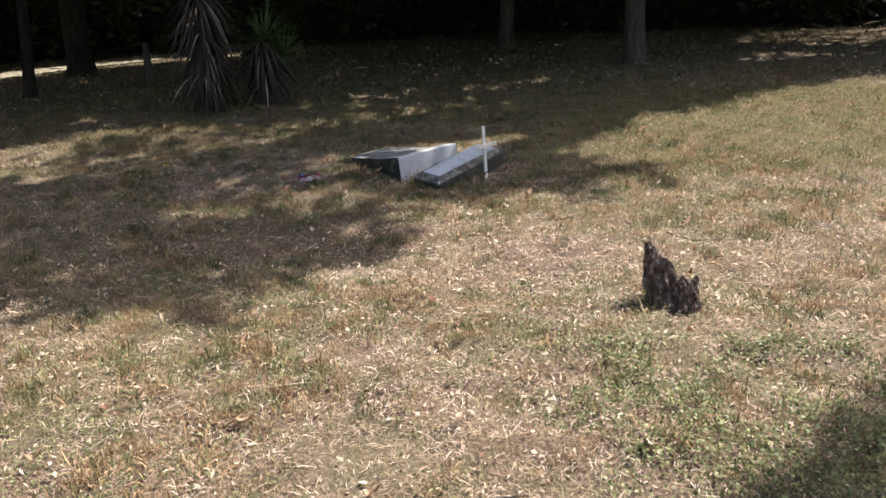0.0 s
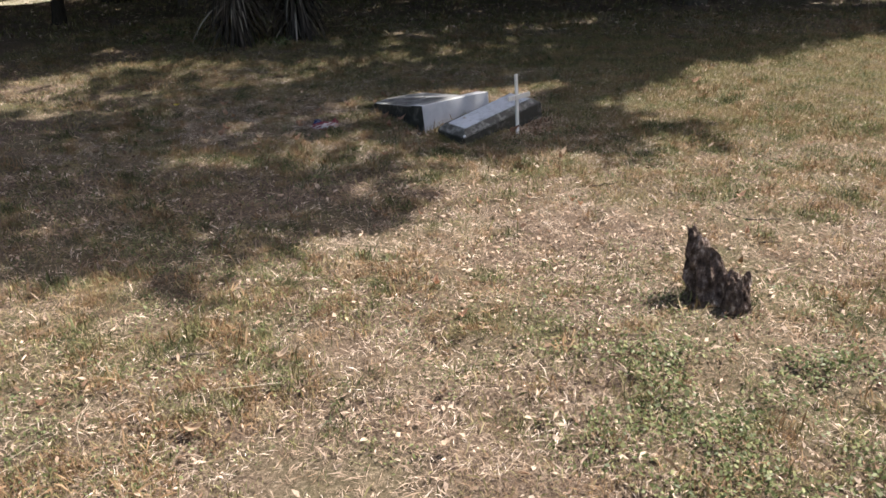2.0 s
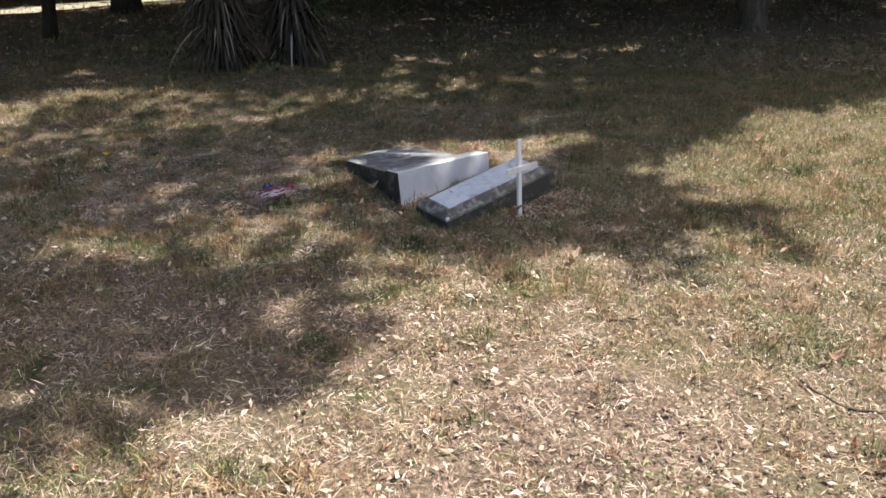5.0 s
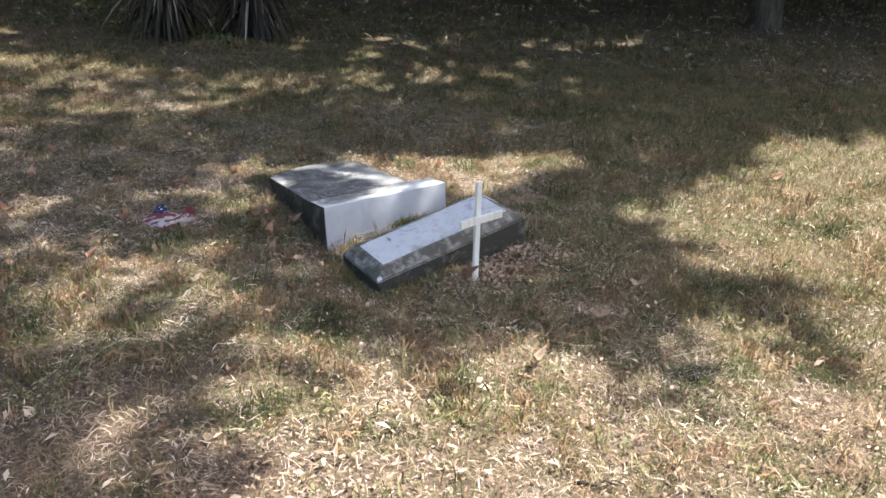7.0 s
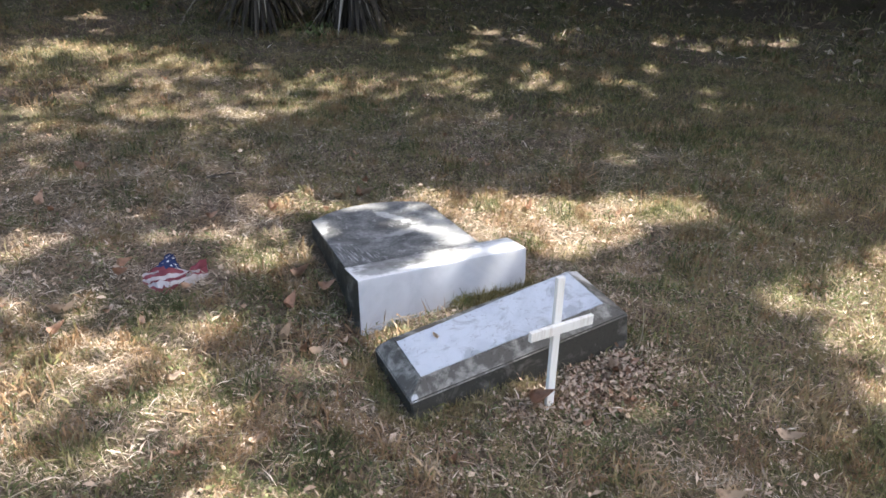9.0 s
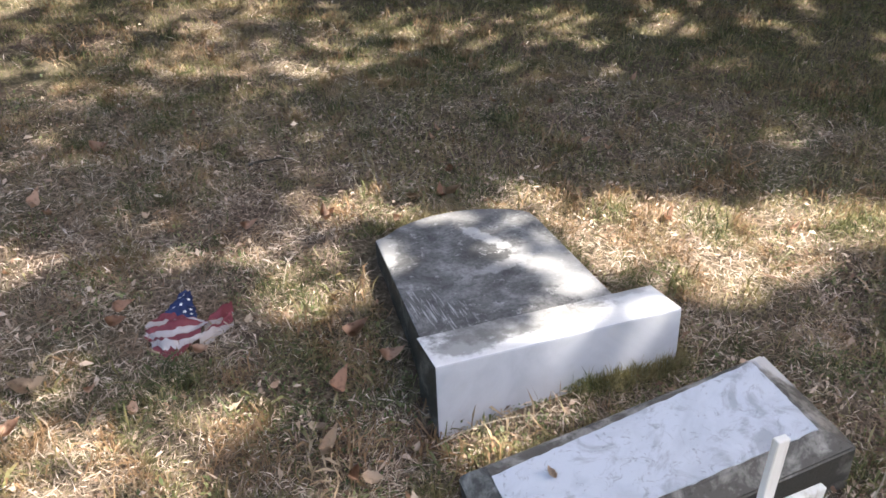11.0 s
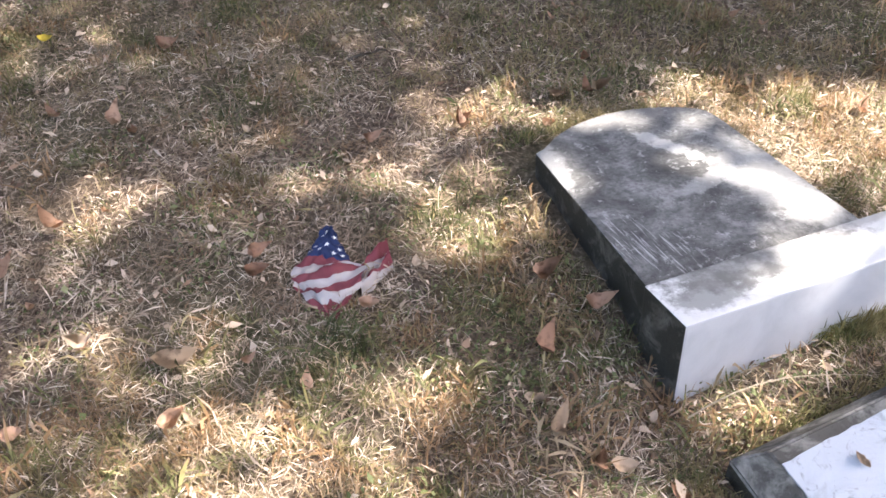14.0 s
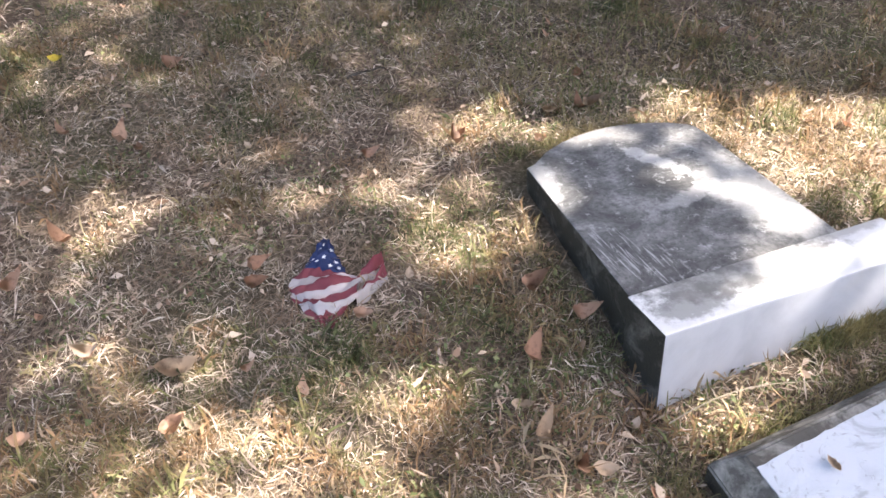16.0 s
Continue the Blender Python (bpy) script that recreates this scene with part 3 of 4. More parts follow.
for y, spots in ((-0.72, (0.5,)), (-0.53, (0.3, 0.72)), (-0.32, (0.18, 0.5, 0.84)), (-0.13, (0.12, 0.38, 0.64, 0.88))):
    for s in spots:
        part("star", star_mesh(s, y + 0.03 * (s - 0.5), 0.0085), M_STAR, flag)


# ---- where the sun reaches the ground between the crowns (plan outlines in metres) ----
OPEN_SUN = [(-14.0, -9.0), (-14.0, 2.6), (-2.59, 3.65), (-1.295, 3.305), (-0.834, 4.021), (-0.21, 4.36), (-0.21, 5.05), (-0.21, 5.54), (-0.03, 5.75), (0.27, 5.83), (0.57, 5.79), (1.11, 5.82), (1.69, 6.07), (2.28, 6.83), (1.43, 7.04),
     (1.28, 7.67), (1.81, 8.46), (2.21, 9.46), (3.56, 10.32), (4.98, 11.55), (7.54, 13.13), (12.49, 10.82), (16.0, -9.0)]
FAR_SUN = [
    [(10.06, 19.78), (10.14, 22.82), (12.65, 24.68), (13.63, 19.56)],
    [(-16.53, 9.52), (-15.24, 12.54), (-11.55, 21.78), (-7.22, 24.31), (-5.97, 23.77), (-9.97, 20.93), (-14.48, 11.49)],
]
GAP_SUN = [
    [(-0.37, 7.67), (-0.3, 8.09), (0.23, 8.37), (0.94, 8.58), (0.91, 8.17), (0.61, 7.78), (0.37, 7.37), (0.17, 7.43), (-0.02, 7.39)],
    [(-0.43, 6.36), (-0.31, 6.53), (-0.05, 6.74), (0.06, 6.69), (-0.11, 6.47), (-0.28, 6.32)],
    [(-0.77, 6.23), (-0.65, 6.37), (-0.53, 6.44), (-0.52, 6.3), (-0.67, 6.17)],
    [(-0.78, 8.02), (-0.52, 8.03), (-0.43, 7.77), (-0.7, 7.66)],
    [(-1.35, 7.62), (-1.2, 7.66), (-1.08, 7.48), (-1.25, 7.38)],
    [(-1.24, 6.8), (-0.96, 6.98), (-0.82, 6.82), (-0.97, 6.65)],
    [(1.25, 7.0), (1.45, 7.45), (2.0, 7.8), (3.2, 8.6), (3.0, 6.9), (2.3, 6.65), (1.75, 6.75)],
]
# beams that fall on the toppled stone
STONE_SUN = [
    [(-0.7, 7.42), (-0.62, 7.45), (-0.52, 7.32), (-0.45, 7.19), (-0.5, 7.13), (-0.59, 7.2)],
    [(-0.46, 7.24), (-0.36, 7.41), (-0.28, 7.28), (-0.17, 7.13), (-0.15, 7.04), (-0.29, 7.03), (-0.39, 7.05), (-0.45, 7.12)],
    [(-0.37, 6.84), (-0.25, 6.95), (0.01, 7.15), (0.05, 7.01), (-0.24, 6.73), (-0.42, 6.58), (-0.5, 6.54), (-0.34, 6.73)],
    [(-0.99, 7.18), (-0.94, 7.33), (-0.82, 7.12), (-0.73, 6.95), (-0.78, 6.87), (-0.91, 7.04)],
    [(-0.63, 6.62), (-0.54, 6.68), (-0.52, 6.61), (-0.48, 6.53), (-0.55, 6.53)],
]
# thinner crowns here: broken light, with the share of leaves that stay
DAPPLED = [
    (0.5, [(-6.45, 7.15), (-4.35, 6.68), (-3.23, 7.11), (-2.11, 8.76), (-0.96, 10.16), (-1.01, 10.96), (-2.48, 10.14), (-4.92, 9.74)]),
    (0.35, [(6.14, 15.9), (6.41, 17.19), (7.89, 17.77), (7.86, 16.46)]),
    (0.4, [(8.51, 18.03), (7.22, 21.0), (9.89, 26.82), (16.0, 25.8), (14.93, 18.82)]),
    (0.4, [(-18.27, 6.53), (-16.74, 10.16), (-12.22, 21.17), (-7.61, 23.95), (-5.78, 23.93), (-10.68, 20.19), (-15.71, 8.95)]),
    (0.46, [(-1.93, 5.34), (-1.72, 5.85), (-1.5, 6.09), (-1.23, 6.14), (-1.12, 6.3), (-0.77, 6.4), (-0.53, 6.46), (-0.4, 6.3), (-0.5, 5.8), (-0.67, 5.27)]),
    (0.28, [(-1.6, 7.73), (-1.26, 7.78), (-1.0, 7.5), (-1.2, 7.24), (-1.48, 7.43)]),
    (0.25, [(-0.74, 7.99), (-0.53, 7.99), (-0.44, 7.74), (-0.7, 7.66)]),
    (0.3, [(-0.8, 7.47), (-0.58, 7.57), (-0.46, 7.52), (-0.54, 7.38), (-0.68, 7.4)]),
    (0.36, [(-1.38, 7.15), (-1.05, 7.5), (-0.97, 7.24), (-0.78, 6.85), (-0.6, 6.66), (-0.78, 6.5), (-1.06, 6.72)]),
    (0.32, [(-0.53, 6.18), (-0.43, 6.47), (-0.12, 6.56), (-0.13, 6.31), (-0.27, 6.12)]),
    (0.14, [(-3.0, 12.6), (1.6, 14.2), (1.6, 10.2), (-0.4, 9.3), (-1.4, 10.1)]),
]
# thick crowns here: full shade
DENSE = [[(-0.27, 6.12), (-0.05, 5.98), (0.64, 6.66), (0.5, 6.95), (0.26, 6.97)], [(1.9, 15.5), (6.5, 17.5), (3.6, 11.0), (1.8, 9.8)]]
SHADED = [[(1.05, 1.2), (1.14, 1.56), (1.18, 1.76), (1.33, 1.93), (1.56, 2.07), (1.76, 2.22), (2.6, 2.3), (3.2, 1.0), (2.2, 0.4)]]
rng = np.random.default_rng(11)


def in_sun(x, y, blur=0.0):
    """Whether the sun reaches these places, with ragged edges."""
    wx = (vnoise(x, y, 0.4, 21) - 0.5) + (vnoise(x, y, 0.12, 22) - 0.5) * 0.3
    wy = (vnoise(x, y, 0.4, 23) - 0.5) + (vnoise(x, y, 0.12, 24) - 0.5) * 0.3
    lit = np.zeros(len(x), bool)
    for polys, k, b in (([OPEN_SUN], 0.5, blur), (FAR_SUN, 0.3, blur * 0.5), (GAP_SUN, 0.16, blur * 0.2), (STONE_SUN, 0.05, blur * 0.1)):
        for poly in polys:
            lit |= inside(x + wx * k + rng.normal(0, 1, len(x)) * b, y + wy * k + rng.normal(0, 1, len(x)) * b, poly)
    for poly in SHADED:
        lit &= ~inside(x + wx * 0.4, y + wy * 0.4, poly)
    return lit


# ---- trees ----
def trunk_bm(radius, tall, seed, lean=(0, 0), seg=14, rows=18, flare=0.5):
    bm = bmesh.new()
    rings = []
    for j in range(rows + 1):
        s = (j / rows) ** 1.6
        z = tall * s - 0.15
        r0 = radius * (1 - 0.6 * s) * (1 + flare * math.exp(-(z + 0.15) / 0.25))
        wx = lean[0] * s + 0.12 * radius * math.sin(z * 0.9 + seed)
        wy = lean[1] * s + 0.12 * radius * math.cos(z * 0.7 + seed * 2)
        ring = []
        for i in range(seg):
            a = 2 * math.pi * i / seg
            r = r0 * (1 + 0.14 * noise.noise(Vector((math.cos(a) * 1.6, math.sin(a) * 1.6, z * 0.8 + seed * 5))))
            ring.append(bm.verts.new((r * math.cos(a) + wx, r * math.sin(a) + wy, z)))
        rings.append(ring)
    for a, b in zip(rings, rings[1:]):
        for i in range(seg):
            k = (i + 1) % seg
            bm.faces.new((a[i], a[k], b[k], b[i]))
    bm.faces.new(rings[-1])
    return bm


def limb_bm(p0, p1, r0, r1, seed):
    bm = bmesh.new()
    rings = []
    p0, p1 = Vector(p0), Vector(p1)
    d = (p1 - p0).normalized()
    x = d.orthogonal().normalized()
    y = d.cross(x)
    for j in range(7):
        s = j / 6
        c = p0.lerp(p1, s) + Vector((0, 0, 0.12 * (p1 - p0).length * math.sin(s * math.pi))) + x * 0.05 * math.sin(seed + s * 7)
        r = r0 + (r1 - r0) * s
        rings.append([bm.verts.new(c + x * r * math.cos(a) + y * r * math.sin(a)) for a in (2 * math.pi * i / 7 for i in range(7))])
    for a, b in zip(rings, rings[1:]):
        for i in range(7):
            k = (i + 1) % 7
            bm.faces.new((a[i], a[k], b[k], b[i]))
    bm.faces.new(rings[-1])
    return bm


def leaf_cards(points, length, width, rng):
    """Kite-shaped leaves at the points, turned every way: arrays of vertices and faces."""
    n = len(points)
    d = rng.normal(size=(n, 3))
    d[:, 2] *= 0.6
    d /= np.linalg.norm(d, axis=1)[:, None]
    e = np.cross(d, rng.normal(size=(n, 3)))
    e /= np.linalg.norm(e, axis=1)[:, None]
    f = np.cross(d, e)
    size = rng.uniform(0.7, 1.3, n)[:, None]
    L, W = length * size, width * size
    v = np.stack([points - d * L / 2, points + e * W / 2 + f * W * 0.15, points + d * L / 2, points - e * W / 2 + f * W * 0.15], 1).reshape(-1, 3)
    return v, np.arange(4 * n).reshape(n, 4)


# several stand out of view, added to carry the crowns that cast the shade
TREES = [  # x, y, trunk radius, height of the trunk, dark bark
    (13.5, 9.0, 0.285, 8.5, False), (11.5, 16.0, 0.304, 9.0, False), (10.5, 1.2, 0.209, 7.0, False), (3.74, 16.24, 0.225, 8.5, False), (1.34, 22.47, 0.224, 10.0, False),
    (-9.43, 18.86, 0.322, 8.5, True), (-7.32, 7.32, 0.211, 8.0, False), (-8.33, 14.33, 0.115, 6.5, True), (12.7, 16.17, 0.192, 9.0, True),
]
rng = np.random.default_rng(11)
tx, ty = np.array([t[0] for t in TREES]), np.array([t[1] for t in TREES])


def canopy(x0, x1, y0, y1, n, low, high):
    """Places of leaves whose shade falls on the shady ground of a stretch of the plan."""
    x, y = rng.uniform(x0, x1, n), rng.uniform(y0, y1, n)
    keep = ~in_sun(x, y, 0.16)
    gap = vnoise(x, y, 0.3, 31) * 0.6 + vnoise(x, y, 0.9, 32) * 0.4
    share = np.clip(1.74 - 1.9 * gap, 0.16, 1)
    wob = x + (vnoise(x, y, 0.5, 33) - 0.5) * 0.6
    for left, poly in DAPPLED:
        share[inside(wob, y, poly)] *= left
    for poly in DENSE:
        share[inside(x, y, poly)] = 1
    keep &= rng.random(n) < share
    x, y = x[keep], y[keep]
    h = rng.uniform(low, high, len(x))
    reach = h / math.tan(SUN_EL)
    return np.stack([x + SUN_AZ.x * reach, y + SUN_AZ.y * reach, h], 1)


near_leaves = canopy(-4.5, 4, 1, 12.5, 66000, 6.0, 11.0)
far_leaves = np.concatenate([canopy(-16, 13, 0, 16, 40000, 7, 13), canopy(-18, 15, 11.5, 34, 130000, 7, 14)])
# unseen crowns added over the far ground and left-hand side shut out most of the sky
ox, oy, oz = rng.uniform(-32, 26, 78000), rng.uniform(4, 50, 78000), rng.uniform(5, 12, 78000)
fx, fy = ox - SUN_AZ.x * oz / math.tan(SUN_EL), oy - SUN_AZ.y * oz / math.tan(SUN_EL)
over = ~in_sun(fx, fy) & ((oy > 12) | (ox < -5) | ((ox > 4.5) & (oy > 9.5))) & (vnoise(ox, oy, 1.6, 35) > 0.12)
for left, poly in DAPPLED[:4]:
    over &= ~inside(fx, fy, poly)
deep_leaves = np.concatenate([np.stack([ox, oy, oz], 1)[over], canopy(-34, 26, 18, 52, 40000, 8, 15)])
owner_near = np.argmin((near_leaves[:, :1] - tx) ** 2 + (near_leaves[:, 1:2] - ty) ** 2, 1)
owner_deep = np.argmin((deep_leaves[:, :1] - tx) ** 2 + (deep_leaves[:, 1:2] - ty) ** 2, 1)
owner_far = np.argmin((far_leaves[:, :1] - tx) ** 2 + (far_leaves[:, 1:2] - ty) ** 2, 1)
for i, (x, y, r, tall, dark) in enumerate(TREES):
    tree = new("tree")
    tree.location = (x, y, ground_z(x, y))
    tagged(tree, ("dark" if dark else "grey-brown") + " barked tree casting dappled shade on the grass", "tree", group="trees of the graveyard")
    lean = (0.9, 0.3) if r < 0.15 else (rng.uniform(-0.5, 0.5), rng.uniform(-0.5, 0.5))
    bark = M_BARK_DARK if dark else M_BARK
    part("trunk", trunk_bm(r, tall * 1.25, i, lean, rows=24), bark, tree, smooth=True)
    org = np.array([x, y, ground_z(x, y)])
    a, b = near_leaves[owner_near == i] - org, far_leaves[owner_far == i] - org
    va, fa = leaf_cards(a, 0.15, 0.085, rng)
    vb, fb = leaf_cards(b, 0.3, 0.17, rng)
    vc, fc = leaf_cards(deep_leaves[owner_deep == i] - org, 0.75, 0.42, rng)
    if len(a) + len(b):
        array_mesh("crown", np.concatenate([va, vb, vc]), np.concatenate([fa, fb + len(va), fc + len(va) + len(vb)]), M_CROWN, tree)
        every = np.concatenate([a, b])
        for k in range(12):
            tip = every[rng.integers(len(every))]
            s = rng.uniform(0.55, 0.95)
            way = np.linspace(0, 1, 12)[:, None] * (tip - np.array([0, 0, tall * s])) + np.array([0, 0, tall * s]) + org
            fall = way[:, :2] - np.array(SUN_AZ)[None, :] * (way[:, 2:3] / math.tan(SUN_EL))
            if in_sun(fall[:, 0], fall[:, 1]).any():
                continue
            part("limb", limb_bm((lean[0] * s ** 1.0, lean[1] * s, tall * s), tuple(tip), r * 0.32, r * 0.07, k), bark, tree, smooth=True)

# woods all round, thicker ahead
woods = []
for k in range(4):
    proto = new("tree")
    tagged(proto, "tall dark tree of the surrounding woods", "tree", group="trees of the woods")
    tall = 8 + k
    part("trunk", trunk_bm(0.2 + 0.05 * k, tall, 40 + k, (0.6 - 0.4 * k, 0.3), seg=9, rows=10), M_BARK_DARK, proto, smooth=True)
    p = rng.normal(size=(1500, 3)) * (2.3, 2.3, 2.4) + (0, 0, tall - 1.5)
    p = p[(p[:, 2] > 2.2) & (vnoise(p[:, 0] + p[:, 2], p[:, 1] + 9 * k, 0.9, 5) > 0.38)]
    v, f = leaf_cards(p, 0.55, 0.3, rng)
    array_mesh("crown", v, f, M_CROWN, proto)
    woods.append(proto)
shrubs = []
for k in range(3):
    proto = new("shrub")
    tagged(proto, "dark leafy shrub at the edge of the woods", "shrub", group="undergrowth")
    c = rng.normal(size=(9, 3)) * (0.75, 0.75, 0.3) + (0, 0, 0.75)
    p = np.concatenate([q + rng.normal(size=(230, 3)) * (0.4, 0.4, 0.38) for q in c])
    p = p[p[:, 2] > 0.02]
    v, f = leaf_cards(p, 0.2, 0.09, rng)
    array_mesh("foliage", v, f, M_BUSH, proto)
    bm = bmesh.new()
    for a in range(5):
        q = Vector(c[a])
        b2 = limb_bm((0.05 * a - 0.1, 0.03 * a, -0.05), q, 0.025, 0.008, a)
        me = bpy.data.meshes.new("stem")
        b2.to_mesh(me)
        b2.free()
        bm.from_mesh(me)
        bpy.data.meshes.remove(me)
    part("stems", bm, M_BARK_DARK, proto, smooth=True)
    shrubs.append(proto)
placed = {id(o): False for o in woods + shrubs}


def set_down(proto, x, y, turn, size):
    m = Matrix.Translation((x, y, ground_z(x, y) - 0.02)) @ Matrix.Rotation(turn, 4, "Z")
    if not placed[id(proto)]:
        placed[id(proto)] = True
        proto.scale = (size, size, size)
        proto.matrix_basis = m @ Matrix.Diagonal((size, size, size, 1))
    else:
        proto_copy = copy_thing(proto, m)
        proto_copy.scale = (size, size, size)


r = random.Random(5)
for k in range(96):
    a = r.uniform(0, 2 * math.pi) if k > 50 else r.uniform(0.35, 2.75)
    d = r.uniform(23, 42)
    x, y = d * math.cos(a), 6 + d * math.sin(a)
    if any((x - t[0]) ** 2 + (y - t[1]) ** 2 < 9 for t in TREES) or (x + 18) ** 2 + (y - 14) ** 2 < 36:
        continue
    set_down(woods[k % 4], x, y, r.uniform(0, 6.28), r.uniform(0.85, 1.25))
for k in range(240):
    a = r.uniform(0, 2 * math.pi) if k > 190 else r.uniform(0.6, 2.75)
    d = r.uniform(25, 38)
    x, y = d * math.cos(a), 4 + d * math.sin(a)
    if -20 < x < -5 and y < 24:
        continue
    set_down(shrubs[k % 3], x, y, r.uniform(0, 6.28), r.uniform(0.8, 1.7))


# ---- yuccas with skirts of dead leaves ----
def blade_strip(bm, p0, d, length, width, droop, rng):
    """One narrow stiff leaf as a folded strip that bends down."""
    d = Vector(d).normalized()
    side = d.cross(Vector((0, 0, 1)))
    side = side.normalized() if side.length > 1e-3 else Vector((1, 0, 0))
    prev = None
    p = Vector(p0)
    for j in range(6):
        s = j / 5
        w = width * (0.7 + 0.9 * s if s < 0.3 else 1.0 - 0.98 * (s - 0.3) / 0.7) / 2
        keel = Vector((0, 0, -w * 0.5))
        row = [bm.verts.new(p - side * w), bm.verts.new(p + keel), bm.verts.new(p + side * w)]
        if prev:
            bm.faces.new((prev[0], prev[1], row[1], row[0]))
            bm.faces.new((prev[1], prev[2], row[2], row[1]))
        prev = row
        d = (d + Vector((0, 0, -droop * 0.2))).normalized()
        p = p + d * length / 5


def yucca(x, y, tall, heads, skirt, green, seed):
    r = random.Random(seed)
    thing = new("yucca")
    thing.location = (x, y, ground_z(x, y))
    tagged(thing, "yucca with green spiky head and grey skirt of dead leaves" if green > 40 else "tall yucca hung with a thick grey skirt of dead leaves", "yucca", group="yuccas at the wood's edge")
    part("trunk", trunk_bm(0.11, tall, seed, (0.05, 0.02), flare=0.6), M_BARK_DARK, thing, smooth=True)
    bm = bmesh.new()
    for k in range(skirt):
        a = r.uniform(0, 2 * math.pi)
        z = tall * (1 - 0.8 * r.random() ** 1.4)
        out = r.uniform(0.25, 1.1) if r.random() < 0.7 else r.uniform(0.9, 2.8)
        blade_strip(bm, (0.1 * math.cos(a), 0.1 * math.sin(a), z), (math.cos(a) * out, math.sin(a) * out, r.uniform(-0.9, 0.1)), min(r.uniform(0.35, 1.05), z * 1.2 + 0.25), r.uniform(0.02, 0.042), r.uniform(0.4, 2.6), r)
    part("dead_leaves", bm, M_YUCCA_DEAD, thing, "pale grey hanging dead leaves")
    bm = bmesh.new()
    for hx, hy, hz in heads:
        for k in range(green):
            a = r.uniform(0, 2 * math.pi)
            e = r.uniform(-0.3, 1.25)
            blade_strip(bm, (hx, hy, hz), (math.cos(a) * math.cos(e), math.sin(a) * math.cos(e), math.sin(e)), r.uniform(0.45, 0.8), r.uniform(0.02, 0.034), r.uniform(0.0, 0.5), r)
    part("green_leaves", bm, M_YUCCA, thing, "stiff green pointed leaves")
    return thing


yucca(-3.7, 11.3, 1.75, [(0.02, 0, 1.85)], 620, 40, 1)
yucca(-3.0, 12.0, 1.0, [(0.05, 0, 1.05), (0.28, 0.1, 0.75)], 420, 95, 2)

# an old grey post among the trees
post = new("wooden_post")
post.location = (-7.15, 17.33, 0)
tagged(post, "short weathered grey post standing in shade", "post")
part("shaft", trunk_bm(0.13, 0.95, 77, (0.02, 0), seg=10, rows=8, flare=0.1), M_BARK, post, smooth=True)


# ---- grass, straw, weeds and litter ----
def stone_mask(x, y, grow=0.0):
    """Ground that is covered by the stones."""
    hit = np.zeros(len(x), bool)
    for m, x0, x1, y0, y1 in ((HEAD, -0.01, 0.77, -0.01, 0.16), (HEAD, 0.0, 0.655, 0.15, 0.95), (PLINTH, -0.08, 0.818, -0.062, 0.286)):
        o = m.translation
        ux, uy, vx, vy = m[0][0], m[1][0], m[0][1], m[1][1]
        a = (x - o.x) * ux + (y - o.y) * uy
        b = (x - o.x) * vx + (y - o.y) * vy
        hit |= (a > x0 - grow) & (a < x1 + grow) & (b > y0 - grow) & (b < y1 + grow)
    return hit


def scatter(n, x0, x1, y0, y1, rng, density=None):
    x, y = rng.uniform(x0, x1, n), rng.uniform(y0, y1, n)
    keep = ~stone_mask(x, y)
    keep &= ~(stone_mask(x, y, 0.05) & (rng.random(n) < 0.55))
    keep &= (x - 1.34) ** 2 + (y - 3.36) ** 2 > 0.014
    if density is not None:
        keep &= rng.random(n) < density(x, y)
    return x[keep], y[keep]


def blades(x, y, length, width, rise, rng, lift=0.0, sag=0.25):
    """Kite-shaped blades from their roots: rise is the range of the angle over the ground, in degrees."""
    n = len(x)
    a = rng.uniform(0, 2 * np.pi, n)
    e = np.radians(rng.uniform(*rise, n))
    L = rng.uniform(*length, n)
    W = rng.uniform(*width, n)
    root = np.stack([x, y, height(x, y) + lift * rng.random(n)], 1)
    d = np.stack([np.cos(a) * np.cos(e), np.sin(a) * np.cos(e), np.sin(e)], 1)
    s = np.stack([-np.sin(a), np.cos(a), np.zeros(n)], 1)
    s[:, 2] = rng.normal(0, 0.5, n)
    mid = root + d * (L * 0.5)[:, None]
    tip = root + d * L[:, None]
    tip[:, 2] -= L * sag * rng.random(n)
    turn = rng.normal(0, 0.12, n) * L
    tip[:, :2] += np.stack([-np.sin(a) * turn, np.cos(a) * turn], 1)
    tip[:, 2] = np.maximum(tip[:, 2], height(tip[:, 0], tip[:, 1]) + 0.002)
    v = np.stack([root, mid + s * (W / 2)[:, None], tip, mid - s * (W / 2)[:, None]], 1).reshape(-1, 3)
    return v, np.arange(4 * n).reshape(n, 4)


def tufts(n, box, rng, density, count, spread, length, width):
    """Little clumps of blades that lean out from their roots."""
    cx, cy = scatter(n, *box, rng, density)
    x = np.repeat(cx, count) + rng.normal(0, 1, len(cx) * count) * np.repeat(rng.uniform(0.5, 1.4, len(cx)) * spread, count)
    y = np.repeat(cy, count) + rng.normal(0, spread, len(cx) * count)
    keep = ~stone_mask(x, y)
    return blades(x[keep], y[keep], length, width, (12, 88), rng, 0.004, 0.7)


def stuff(name, material, label, category, *pieces):
    vs, fs, n = [], [], 0
    for v, f in pieces:
        vs.append(v)
        fs.append(f + n)
        n += len(v)
    return tagged(array_mesh(name, np.concatenate(vs), np.concatenate(fs), material), label, category, kind="stuff")


rng = np.random.default_rng(23)


